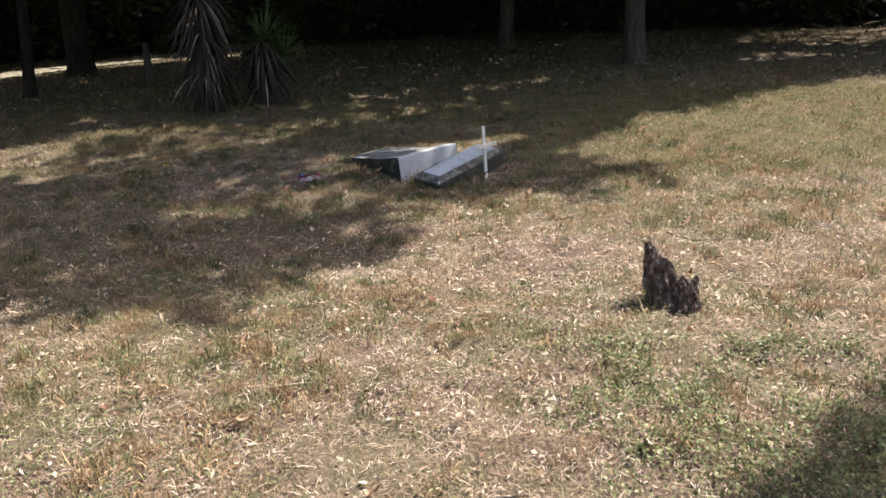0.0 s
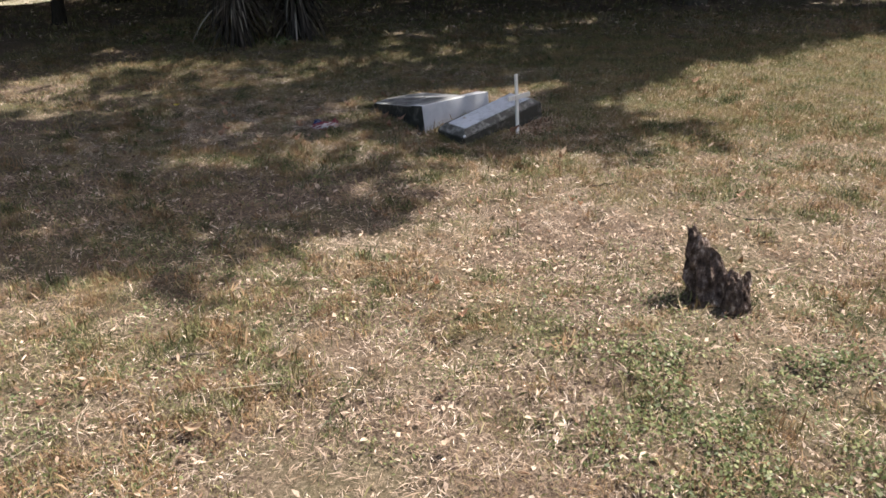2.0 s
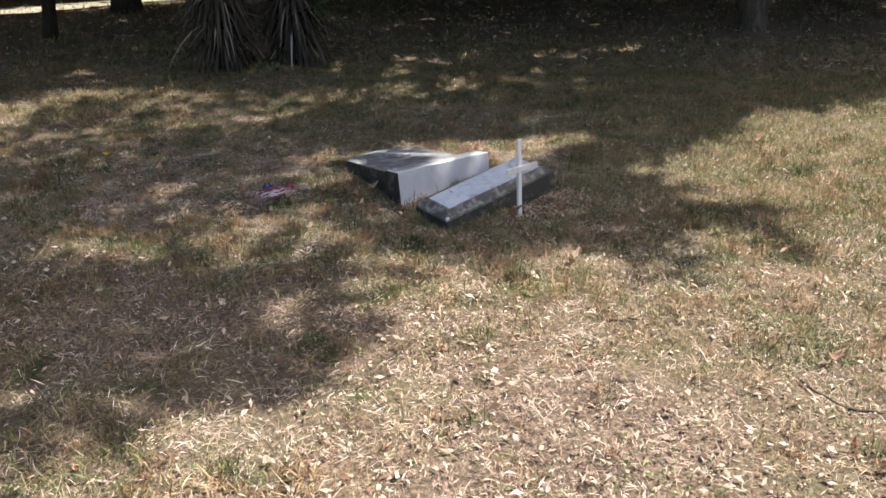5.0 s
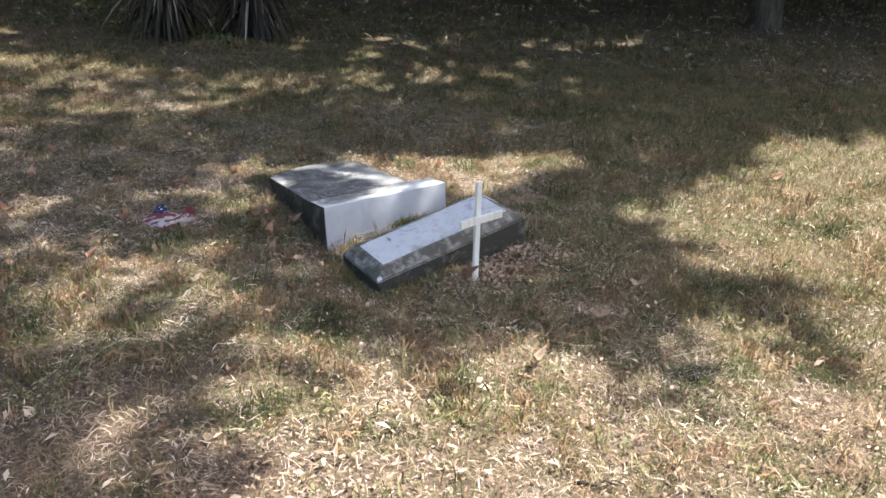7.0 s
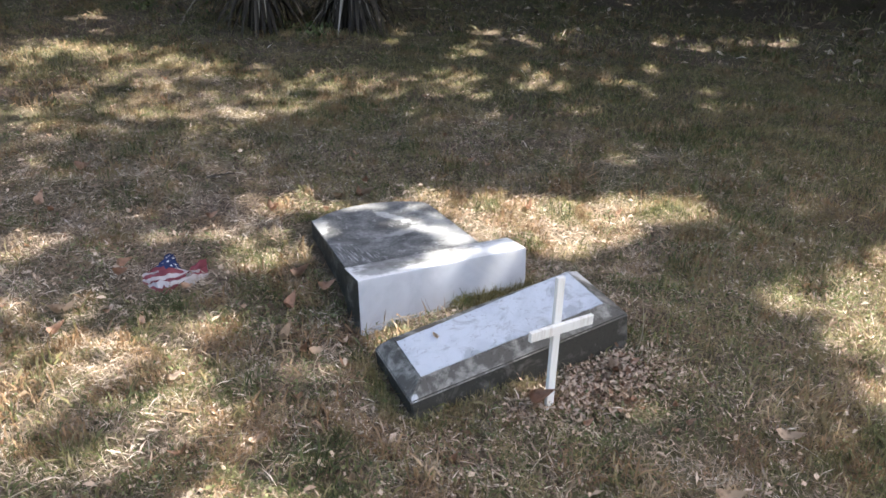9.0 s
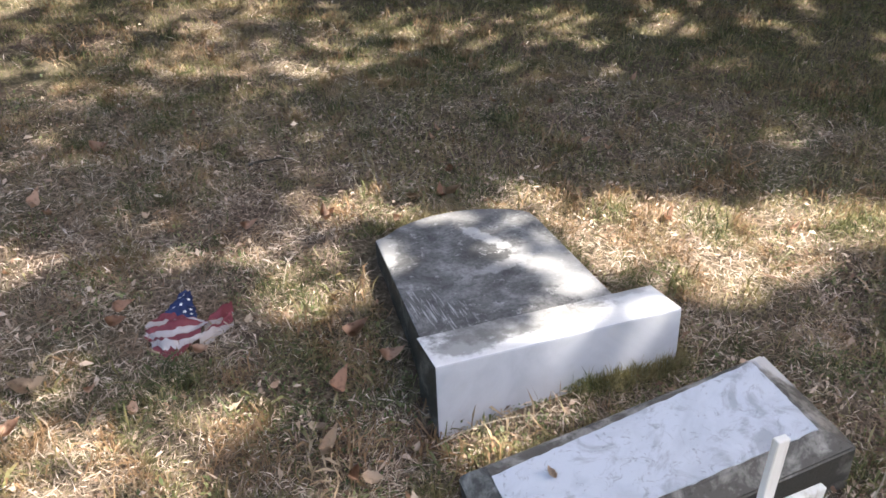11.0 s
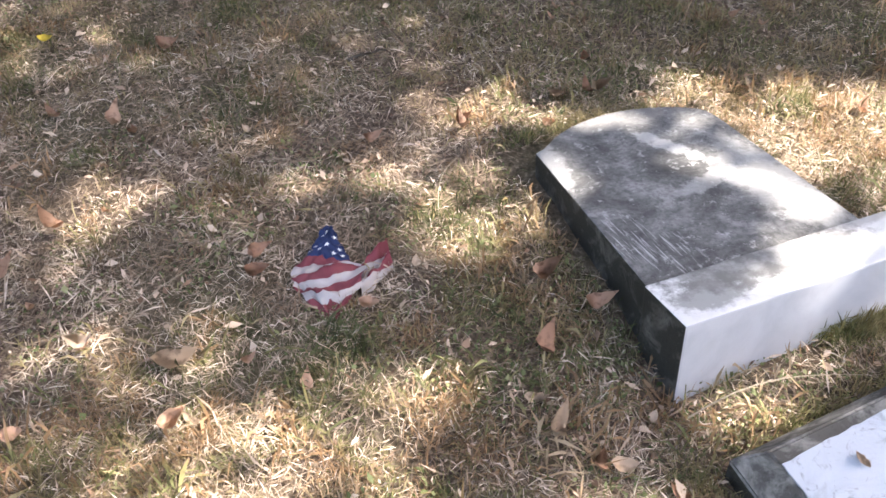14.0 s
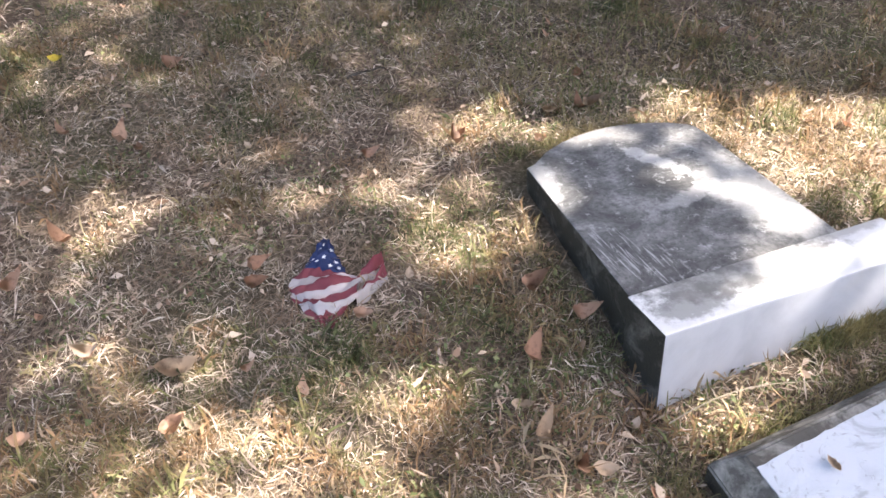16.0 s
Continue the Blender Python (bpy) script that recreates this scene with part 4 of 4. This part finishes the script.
def heaped(n, x, y, along, across):
    """Crumbled leaves drifted against the plinth's end."""
    a, b = rng.normal(0, along, n), rng.normal(0, across, n)
    px, py = x + a * 0.72 - b * 0.69, y + a * 0.69 + b * 0.72
    keep = ~stone_mask(px, py, 0.01)
    return blades(px[keep], py[keep], (0.008, 0.03), (0.005, 0.014), (-10, 50), rng, 0.03)


def tufty(x, y):
    t = vnoise(x, y, 0.22, 51) * 0.55 + vnoise(x, y, 0.7, 52) * 0.45 - 0.05 * np.exp(-(((x - 1.3) / 1.2) ** 2 + ((y - 4.0) / 1.2) ** 2))
    return np.clip((t - 0.36) * 3.2, 0.06, 1)


def greenish(x, y):
    t = vnoise(x, y, 0.16, 61) * 0.4 + vnoise(x, y, 0.9, 62) * 0.6 + 0.25 * np.exp(-(((x - 1.3) / 1.2) ** 2 + ((y - 1.9) / 0.7) ** 2)) + 0.42 * np.exp(-(((x - 3.7) / 2.4) ** 2 + ((y - 8.9) / 2.2) ** 2)) + 0.3 * np.exp(-(((x - 1.3) / 0.8) ** 2 + ((y - 6.9) / 0.8) ** 2)) - 0.14 * np.exp(-(((x + 1.0) / 0.7) ** 2 + ((y - 6.3) / 0.7) ** 2)) + 0.3 * np.clip((y - 7.6) / 2.0, 0, 1)
    return np.clip((t - 0.42) * 4.0, 0.02, 1)


def strawy(x, y):
    t = vnoise(x, y, 0.3, 71)
    return np.clip(0.35 + 0.9 * t, 0, 1)


def littered(x, y):
    t = vnoise(x, y, 0.35, 91) * 0.6 + vnoise(x, y, 1.2, 92) * 0.4 + 0.3 * np.exp(-(((x - 1.2) / 1.1) ** 2 + ((y - 4.2) / 1.0) ** 2))
    return np.clip((t - 0.25) * 1.8, 0.08, 1)


def weedy(x, y):
    t = vnoise(x, y, 0.2, 81) * 0.5 + vnoise(x, y, 1.1, 82) * 0.5 + 0.2 * np.exp(-(((x - 1.2) / 1.0) ** 2 + ((y - 2.2) / 0.75) ** 2)) + 0.26 * np.exp(-(((x - 1.9) / 0.8) ** 2 + ((y - 1.8) / 0.6) ** 2)) + 0.1 * np.exp(-(((x - 0.3) / 0.6) ** 2 + ((y - 2.6) / 0.5) ** 2)) + 0.25 * np.exp(-(((x + 0.85) / 0.3) ** 2 + ((y - 7.85) / 0.25) ** 2))
    return np.clip((t - 0.5) * 5.0, 0, 1)


NEAR = (-3.3, 1.6, 5.4, 9.6)
WALK = (-3.2, 3.4, 0.9, 8.2)
WIDE = (-7, 7, 0.5, 15)
FAR = (-18, 18, 12, 34)
stuff(
    "dry_grass", M_STRAW, "matted pale straw and dead mown grass", "grass",
    blades(*scatter(190000, *WALK, rng, strawy), (0.015, 0.06), (0.0014, 0.0034), (-4, 45), rng, 0.014),
    blades(*scatter(70000, *WIDE, rng, strawy), (0.03, 0.1), (0.003, 0.006), (0, 45), rng, 0.012),
    blades(*scatter(14000, *FAR, rng, strawy), (0.06, 0.16), (0.008, 0.016), (10, 70), rng, 0.01),
)
# straw with the shade's cooler tint in its colour, laid only round the stones
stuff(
    "matted_thatch", M_SHADE_STRAW, "matted dead stalks round the stones, tinted cooler for the shade", "grass",
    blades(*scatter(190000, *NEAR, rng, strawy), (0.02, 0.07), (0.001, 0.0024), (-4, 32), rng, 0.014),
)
stuff(
    "grass", M_GREEN, "thin dull green grass tufts among the straw", "grass",
    blades(*scatter(110000, *NEAR, rng, lambda x, y: tufty(x, y) * 0.45), (0.015, 0.05), (0.0011, 0.0023), (15, 85), rng, 0.004, 0.5),
    tufts(1000, NEAR, rng, tufty, 55, 0.028, (0.025, 0.075), (0.001, 0.0021)),
    tufts(3000, WALK, rng, tufty, 36, 0.032, (0.025, 0.07), (0.0016, 0.0034)),
    tufts(3500, WIDE, rng, tufty, 16, 0.05, (0.04, 0.12), (0.004, 0.008)),
    blades(*scatter(130000, *WALK, rng, lambda x, y: np.maximum(tufty(x, y) * 0.4, greenish(x, y))), (0.015, 0.045), (0.0016, 0.0034), (15, 85), rng, 0.004, 0.5),
    blades(*scatter(110000, *WIDE, rng, lambda x, y: greenish(x, y) * 0.9), (0.04, 0.1), (0.003, 0.006), (25, 85), rng, 0.004, 0.4),
    blades(*scatter(150000, 0.7, 6.5, 6.2, 12.0, rng, greenish), (0.03, 0.075), (0.0028, 0.005), (20, 85), rng, 0.004, 0.5),
    blades(*scatter(60000, -4.5, 0.7, 7.8, 12.0, rng, greenish), (0.03, 0.075), (0.003, 0.005), (20, 85), rng, 0.004, 0.5),
    blades(*scatter(60000, *WIDE, rng, tufty), (0.03, 0.08), (0.003, 0.006), (20, 85), rng, 0.004, 0.4),
    blades(*scatter(95000, *FAR, rng, tufty), (0.06, 0.17), (0.01, 0.02), (25, 85), rng, 0.004, 0.4),
)


def edge_tufts(m, line, n, spread, length, width):
    """Blades that stand along a stone's foot: line gives its ends in the stone's own frame."""
    (x0, y0), (x1, y1) = line
    s = rng.random(n)
    ux, uy, vx, vy = m[0][0], m[1][0], m[0][1], m[1][1]
    a, b = x0 + (x1 - x0) * s, y0 + (y1 - y0) * s
    x = m.translation.x + a * ux + b * vx + rng.normal(0, spread, n)
    y = m.translation.y + a * uy + b * vy + rng.normal(0, spread, n)
    keep = ~stone_mask(x, y)
    return blades(x[keep], y[keep], length, width, (35, 88), rng, 0.004, 0.6)


stuff(
    "edge_grass", M_GREEN, "longer unmown grass along the feet of the stones", "grass",
    edge_tufts(HEAD, ((0.42, -0.035), (0.78, -0.03)), 2600, 0.022, (0.03, 0.1), (0.0015, 0.003)),
    edge_tufts(HEAD, ((0.0, -0.02), (0.45, -0.02)), 260, 0.015, (0.015, 0.04), (0.0015, 0.003)),
    edge_tufts(HEAD, ((-0.06, 0.2), (-0.04, 0.85)), 420, 0.04, (0.02, 0.06), (0.0015, 0.003)),
    edge_tufts(HEAD, ((0.05, 0.98), (0.6, 0.98)), 1500, 0.04, (0.03, 0.08), (0.0015, 0.003)),
    edge_tufts(HEAD, ((0.68, 0.2), (0.7, 0.85)), 1500, 0.03, (0.04, 0.1), (0.0015, 0.003)),
    edge_tufts(PLINTH, ((-0.09, -0.09), (0.5, -0.1)), 1300, 0.03, (0.025, 0.075), (0.0015, 0.003)),
    edge_tufts(PLINTH, ((-0.11, -0.06), (-0.11, 0.3)), 1300, 0.03, (0.03, 0.085), (0.0015, 0.003)),
    edge_tufts(PLINTH, ((0.0, 0.31), (0.8, 0.31)), 1500, 0.025, (0.03, 0.1), (0.0015, 0.003)),
    edge_tufts(PLINTH, ((0.845, -0.05), (0.845, 0.28)), 700, 0.025, (0.03, 0.1), (0.0015, 0.003)),
)
stuff(
    "grass_tufts", M_TUFT, "rounded tufts of olive and rusty-brown grass", "grass",
    tufts(1050, NEAR, rng, tufty, 110, 0.036, (0.03, 0.085), (0.0012, 0.0024)),
    tufts(3400, WALK, rng, tufty, 70, 0.032, (0.025, 0.075), (0.0018, 0.0036)),
    tufts(4200, WIDE, rng, tufty, 36, 0.05, (0.05, 0.14), (0.004, 0.008)),
)
stuff(
    "weeds", M_WEED, "low green clover-like weeds in patches", "weeds",
    blades(*scatter(60000, *NEAR, rng, weedy), (0.006, 0.013), (0.005, 0.009), (0, 60), rng, 0.02),
    blades(*scatter(140000, *WALK, rng, weedy), (0.008, 0.018), (0.006, 0.011), (0, 60), rng, 0.025),
    blades(*scatter(26000, 0.7, 3.0, 1.0, 2.9, rng, weedy), (0.012, 0.024), (0.009, 0.015), (0, 70), rng, 0.07),
    blades(*scatter(40000, *WIDE, rng, weedy), (0.012, 0.03), (0.01, 0.018), (0, 60), rng, 0.03),
    blades(*scatter(2600, -5.4, -2.8, 11.2, 12.6, rng, weedy), (0.04, 0.1), (0.025, 0.045), (10, 75), rng, 0.1),
)
stuff(
    "leaf_litter", M_LITTER, "small bleached leaf fragments and bark crumbs", "leaf litter",
    blades(*scatter(16000, *NEAR, rng, strawy), (0.008, 0.02), (0.003, 0.006), (-10, 50), rng, 0.025),
    blades(*scatter(42000, *WALK, rng, littered), (0.01, 0.03), (0.004, 0.01), (-10, 60), rng, 0.035),
    blades(*scatter(6000, *WALK, rng, littered), (0.025, 0.055), (0.01, 0.02), (-5, 35), rng, 0.03),
    blades(*scatter(700, *NEAR, rng), (0.02, 0.045), (0.007, 0.014), (-5, 35), rng, 0.025),
    blades(*scatter(6000, *WIDE, rng, littered), (0.02, 0.045), (0.01, 0.02), (-5, 30), rng, 0.02),
    heaped(3200, 0.58, 6.5, 0.16, 0.07),
    blades(*scatter(7000, *FAR, rng), (0.06, 0.14), (0.03, 0.06), (-5, 30), rng, 0.02),
)


# long loose stalks
def stalk(bm, p0, p1, arch, width):
    p0, p1 = Vector(p0), Vector(p1)
    side = (p1 - p0).cross(Vector((0, 0, 1))).normalized()
    prev = None
    for j in range(9):
        s = j / 8
        c = p0.lerp(p1, s) + Vector((0, 0, arch * 4 * s * (1 - s))) + side * 0.02 * math.sin(s * 4 + p0.x * 9)
        w = width * (1 - 0.6 * s) / 2
        row = [bm.verts.new(c - side * w), bm.verts.new(c + Vector((0, 0, w))), bm.verts.new(c + side * w)]
        if prev:
            bm.faces.new((prev[0], prev[1], row[1], row[0]))
            bm.faces.new((prev[1], prev[2], row[2], row[1]))
        prev = row


bm = bmesh.new()
for p0, p1, arch in (((-1.614, 6.177, 0.03), (-1.585, 6.517, 0.045), 0.02), ((-0.326, 6.45, 0.03), (0.029, 6.748, 0.035), 0.035), ((-1.095, 6.62, 0.03), (-0.86, 6.775, 0.04), 0.015),
                     ((0.665, 6.7, 0.0), (0.67, 6.715, 0.3), 0.0), ((0.9, 7.3, 0.02), (0.93, 7.36, 0.27), 0.0), ((0.792, 6.96, 0.03), (1.12, 7.29, 0.05), 0.04),
                     ((-0.4, 4.2, 0.0), (-0.43, 4.13, 0.2), 0.02), ((-0.7, 6.2, 0.02), (-0.5, 6.42, 0.02), 0.02), ((1.298, 5.813, 0.03), (1.55, 6.01, 0.04), 0.01)):
    stalk(bm, p0, p1, arch, 0.004)
r = random.Random(9)
for k in range(420):
    x, y = r.uniform(-3.2, 3), r.uniform(1, 9.5)
    if stone_mask(np.array([x]), np.array([y]), 0.02)[0]:
        continue
    a, d = r.uniform(0, 6.28), r.uniform(0.08, 0.26)
    q = (x + d * math.cos(a), y + d * math.sin(a))
    if stone_mask(np.array([q[0]]), np.array([q[1]]), 0.02)[0]:
        continue
    stalk(bm, (x, y, ground_z(x, y) + 0.01), (*q, ground_z(*q) + r.uniform(0.01, 0.1)), r.uniform(0.0, 0.03), r.uniform(0.002, 0.004))
tagged(part("dry_stalks", bm, M_TWIG), "long bleached grass stalks lying over the turf", "grass stalks", kind="stuff")


# ---- fallen leaves, one by one ----
def leaf_mesh(length, width, curl, fold, seed, material):
    r = random.Random(seed)
    bm = bmesh.new()
    rows = []
    for j in range(9):
        s = j / 8
        w = width * 0.5 * max(0.03, math.sin(math.pi * s ** 0.85) ** 0.8) * (1 + 0.12 * r.uniform(-1, 1))
        z = curl * length * (s - 0.4) ** 2 * 1.6
        bend = 0.06 * length * math.sin(s * 3 + seed)
        rows.append([bm.verts.new((s * length - length / 2, bend + k * w, z + abs(k) * w * fold + 0.002 * r.uniform(-1, 1))) for k in (-1, -0.5, 0, 0.5, 1)])
    for a, b in zip(rows, rows[1:]):
        for k in range(4):
            bm.faces.new((a[k], a[k + 1], b[k + 1], b[k]))
    ext = bmesh.ops.solidify(bm, geom=list(bm.faces), thickness=0.0008)
    me = bpy.data.meshes.new("leaf")
    bm.normal_update()
    bm.to_mesh(me)
    bm.free()
    for p in me.polygons:
        p.use_smooth = True
    me.materials.append(material)
    return me


LEAVES = {
    "tan": [leaf_mesh(0.085, 0.04, 0.9, 0.3, 1, M_LEAF_TAN), leaf_mesh(0.06, 0.03, 1.6, 0.7, 2, M_LEAF_TAN), leaf_mesh(0.045, 0.026, 0.6, 0.5, 3, M_LEAF_TAN)],
    "rust": [leaf_mesh(0.07, 0.04, 1.4, 0.5, 4, M_LEAF_RUST), leaf_mesh(0.05, 0.035, 2.0, 0.8, 5, M_LEAF_RUST), leaf_mesh(0.04, 0.025, 1.0, 0.3, 6, M_LEAF_RUST)],
    "yellow": [leaf_mesh(0.06, 0.035, 0.8, 0.4, 7, M_LEAF_YELLOW)],
}
LEAF_LABELS = {"tan": "curled pale tan dead leaf lying on the grass", "rust": "crinkled rust-brown dead leaf lying on the grass", "yellow": "yellow fallen leaf lying on the grass"}


def fallen_leaf(kind, k, x, y, turn, tilt=0.15, size=1.0, z=None):
    me = LEAVES[kind][k % len(LEAVES[kind])]
    ob = new("fallen_leaf", me)
    ob.matrix_basis = Matrix.Translation((x, y, (ground_z(x, y) + 0.02) if z is None else z)) @ Euler((tilt, tilt * 0.6, turn)).to_matrix().to_4x4() @ Matrix.Scale(size, 4)
    return tagged(ob, LEAF_LABELS[kind], "leaf", group="fallen leaves")


LEAVES_BY_STONES = (
    ("tan", 0, -1.44, 6.14, 0.75, 0.2, 1.1), ("tan", 1, -1.67, 6.09, 0.5, 0.2, 1.1), ("tan", 1, -0.58, 6.3, 2.1, 0.5, 1.15), ("rust", 0, -0.68, 6.52, 1.8, 0.4, 1.0),
    ("rust", 1, -2.25, 6.85, 2.2, 0.4, 1.2), ("rust", 0, -2.46, 7.4, 0.2, 0.3, 1.3), ("rust", 0, -1.44, 6.46, 0.7, 0.6, 0.75), ("rust", 1, -1.48, 6.5, 1.6, 0.9, 0.95),
    ("rust", 2, -1.11, 6.47, 0.1, 0.2, 1.2), ("tan", 2, -1.06, 6.63, 2.0, 0.2, 0.8), ("tan", 1, -0.88, 7.68, 1.4, 0.7, 1.1), ("tan", 2, -0.98, 7.58, 0.3, 0.2, 1.0),
)
LEAVES_BESIDE_PATH = (
    ("rust", 1, -2.04, 6.19, 1.2, 0.3, 1.2), ("rust", 2, -1.61, 5.83, 0.4, 0.2, 1.2), ("rust", 1, -1.34, 5.99, 1.0, 0.4, 1.0), ("tan", 2, -0.43, 6.29, 0.4, 0.3, 1.1),
    ("rust", 2, -0.47, 6.27, 1.9, 0.3, 1.0), ("rust", 0, -2.06, 6.39, 3.0, 0.2, 1.0), ("rust", 1, -1.21, 7.3, 2.6, 0.3, 1.0), ("rust", 0, -0.76, 6.74, 1.0, 0.4, 1.0),
    ("rust", 0, -0.6, 6.7, 0.5, 0.3, 0.9), ("yellow", 0, -2.86, 7.19, 0.3, 0.2, 1.0), ("rust", 1, 0.38, 6.31, 0.5, 0.5, 1.3), ("tan", 0, 1.01, 6.06, 0.4, 0.2, 0.9),
    ("tan", 0, -0.649, 2.26, 0.3, 0.2, 0.8), ("tan", 2, 0.243, 2.2, 0.9, 0.2, 1.0), ("tan", 1, -1.346, 1.944, 0.6, 0.2, 1.0), ("rust", 0, -1.556, 2.001, 0.2, 0.3, 1.2),
)
LEAVES_ON_OPEN_GROUND = (
    ("tan", 0, 1.188, 6.411, 0.2, 0.2, 0.9), ("tan", 1, 0.755, 5.656, 1.2, 0.3, 1.0), ("tan", 2, 0.545, 4.371, 0.4, 0.1, 1.0), ("tan", 2, 0.629, 3.885, 1.5, 0.1, 0.9),
    ("tan", 1, -0.485, 2.738, 0.8, 0.3, 0.9), ("tan", 2, 0.23, 2.993, 2.1, 0.2, 0.9), ("tan", 0, 0.952, 1.986, 2.4, 0.2, 0.7), ("tan", 1, -0.061, 1.755, 0.6, 0.3, 1.0),
    ("rust", 2, -1.218, 7.344, 1.1, 0.3, 1.0), ("rust", 0, 2.223, 8.349, 0.4, 0.4, 1.2),
)
for kind, k, x, y, turn, tilt, size in LEAVES_BY_STONES + LEAVES_BESIDE_PATH + LEAVES_ON_OPEN_GROUND:
    fallen_leaf(kind, k, x, y, turn, tilt, size * 1.15, ground_z(x, y) + 0.045)
r = random.Random(31)
for k in range(170):
    x, y = (r.uniform(-3.3, 0.8), r.uniform(5.5, 9.5)) if k < 85 else (r.uniform(-2.6, 2.8), r.uniform(1.2, 6.5))
    if stone_mask(np.array([x]), np.array([y]), 0.04)[0]:
        continue
    fallen_leaf("tan" if r.random() < (0.4 if k < 85 else 0.75) else "rust", r.randrange(3), x, y, r.uniform(0, 6.28), r.uniform(0, 0.5), r.uniform(0.5, 0.95))
for k in range(34):
    x, y = r.gauss(0.62, 0.12), r.gauss(6.52, 0.1)
    if not stone_mask(np.array([x]), np.array([y]), 0.03)[0]:
        fallen_leaf("rust" if k % 3 else "tan", k, x, y, r.uniform(0, 6.28), r.uniform(0.1, 0.6), r.uniform(0.5, 0.85))
bed_leaf = PLINTH @ Vector((0.12, 0.15, 0.012))
fallen_leaf("tan", 2, bed_leaf.x, bed_leaf.y, 2.5, 0.1, 0.8, bed_leaf.z)


# ---- loose twigs ----
def twig(points, radius, seed):
    """A crooked twig along its points."""
    bm = bmesh.new()
    rings = []
    pts = [Vector(p) for p in points]
    for i, p in enumerate(pts):
        d = (pts[min(i + 1, len(pts) - 1)] - pts[max(i - 1, 0)]).normalized()
        x = d.orthogonal().normalized()
        y = d.cross(x)
        r = radius * (1 - 0.6 * i / (len(pts) - 1))
        rings.append([bm.verts.new(p + x * r * math.cos(a) + y * r * math.sin(a)) for a in (k * math.pi / 3 for k in range(6))])
    for a, b in zip(rings, rings[1:]):
        for k in range(6):
            bm.faces.new((a[k], a[(k + 1) % 6], b[(k + 1) % 6], b[k]))
    bm.faces.new(rings[0][::-1])
    bm.faces.new(rings[-1])
    ob = part("twig", bm, M_BARK, smooth=True)
    return tagged(ob, "dark crooked twig lying on the dry grass", "twig", group="loose twigs")


r = random.Random(77)
for x, y, a, length in ((1.64, 4.64, -1.0, 0.24), (1.78, 4.436, 0.0, 0.18), (1.74, 4.06, 0.0, 0.12), (0.93, 5.03, 0.1, 0.14), (-0.928, 2.681, 0.7, 0.16), (0.355, 1.727, 0.3, 0.13), (-1.78, 7.59, 0.9, 0.15)):
    pts = []
    for k in range(6):
        s = k / 5
        qx, qy = x + length * s * math.cos(a) + r.uniform(-0.012, 0.012), y + length * s * math.sin(a) + r.uniform(-0.012, 0.012)
        pts.append((qx, qy, ground_z(qx, qy) + 0.022))
    twig(pts, 0.007, x)


# a heap of pale dead branches at the edge of the woods
heap = new("brush_pile")
heap.location = (11.3, 20.92, 0)
tagged(heap, "heap of bleached dead branches before the dark woods", "brush pile")
for k in range(48):
    bm = bmesh.new()
    a, tilt, length = r.uniform(0, 6.28), r.uniform(-0.05, 0.35), r.uniform(0.35, 1.0)
    c = Vector((r.gauss(0, 1.5), r.gauss(0, 0.7), r.uniform(0.03, 0.3)))
    d = Vector((math.cos(a) * math.cos(tilt), math.sin(a) * math.cos(tilt), math.sin(tilt)))
    stalk(bm, c, c + d * length, r.uniform(-0.02, 0.06), r.uniform(0.018, 0.04))
    part("branch", bm, M_TWIG, heap)
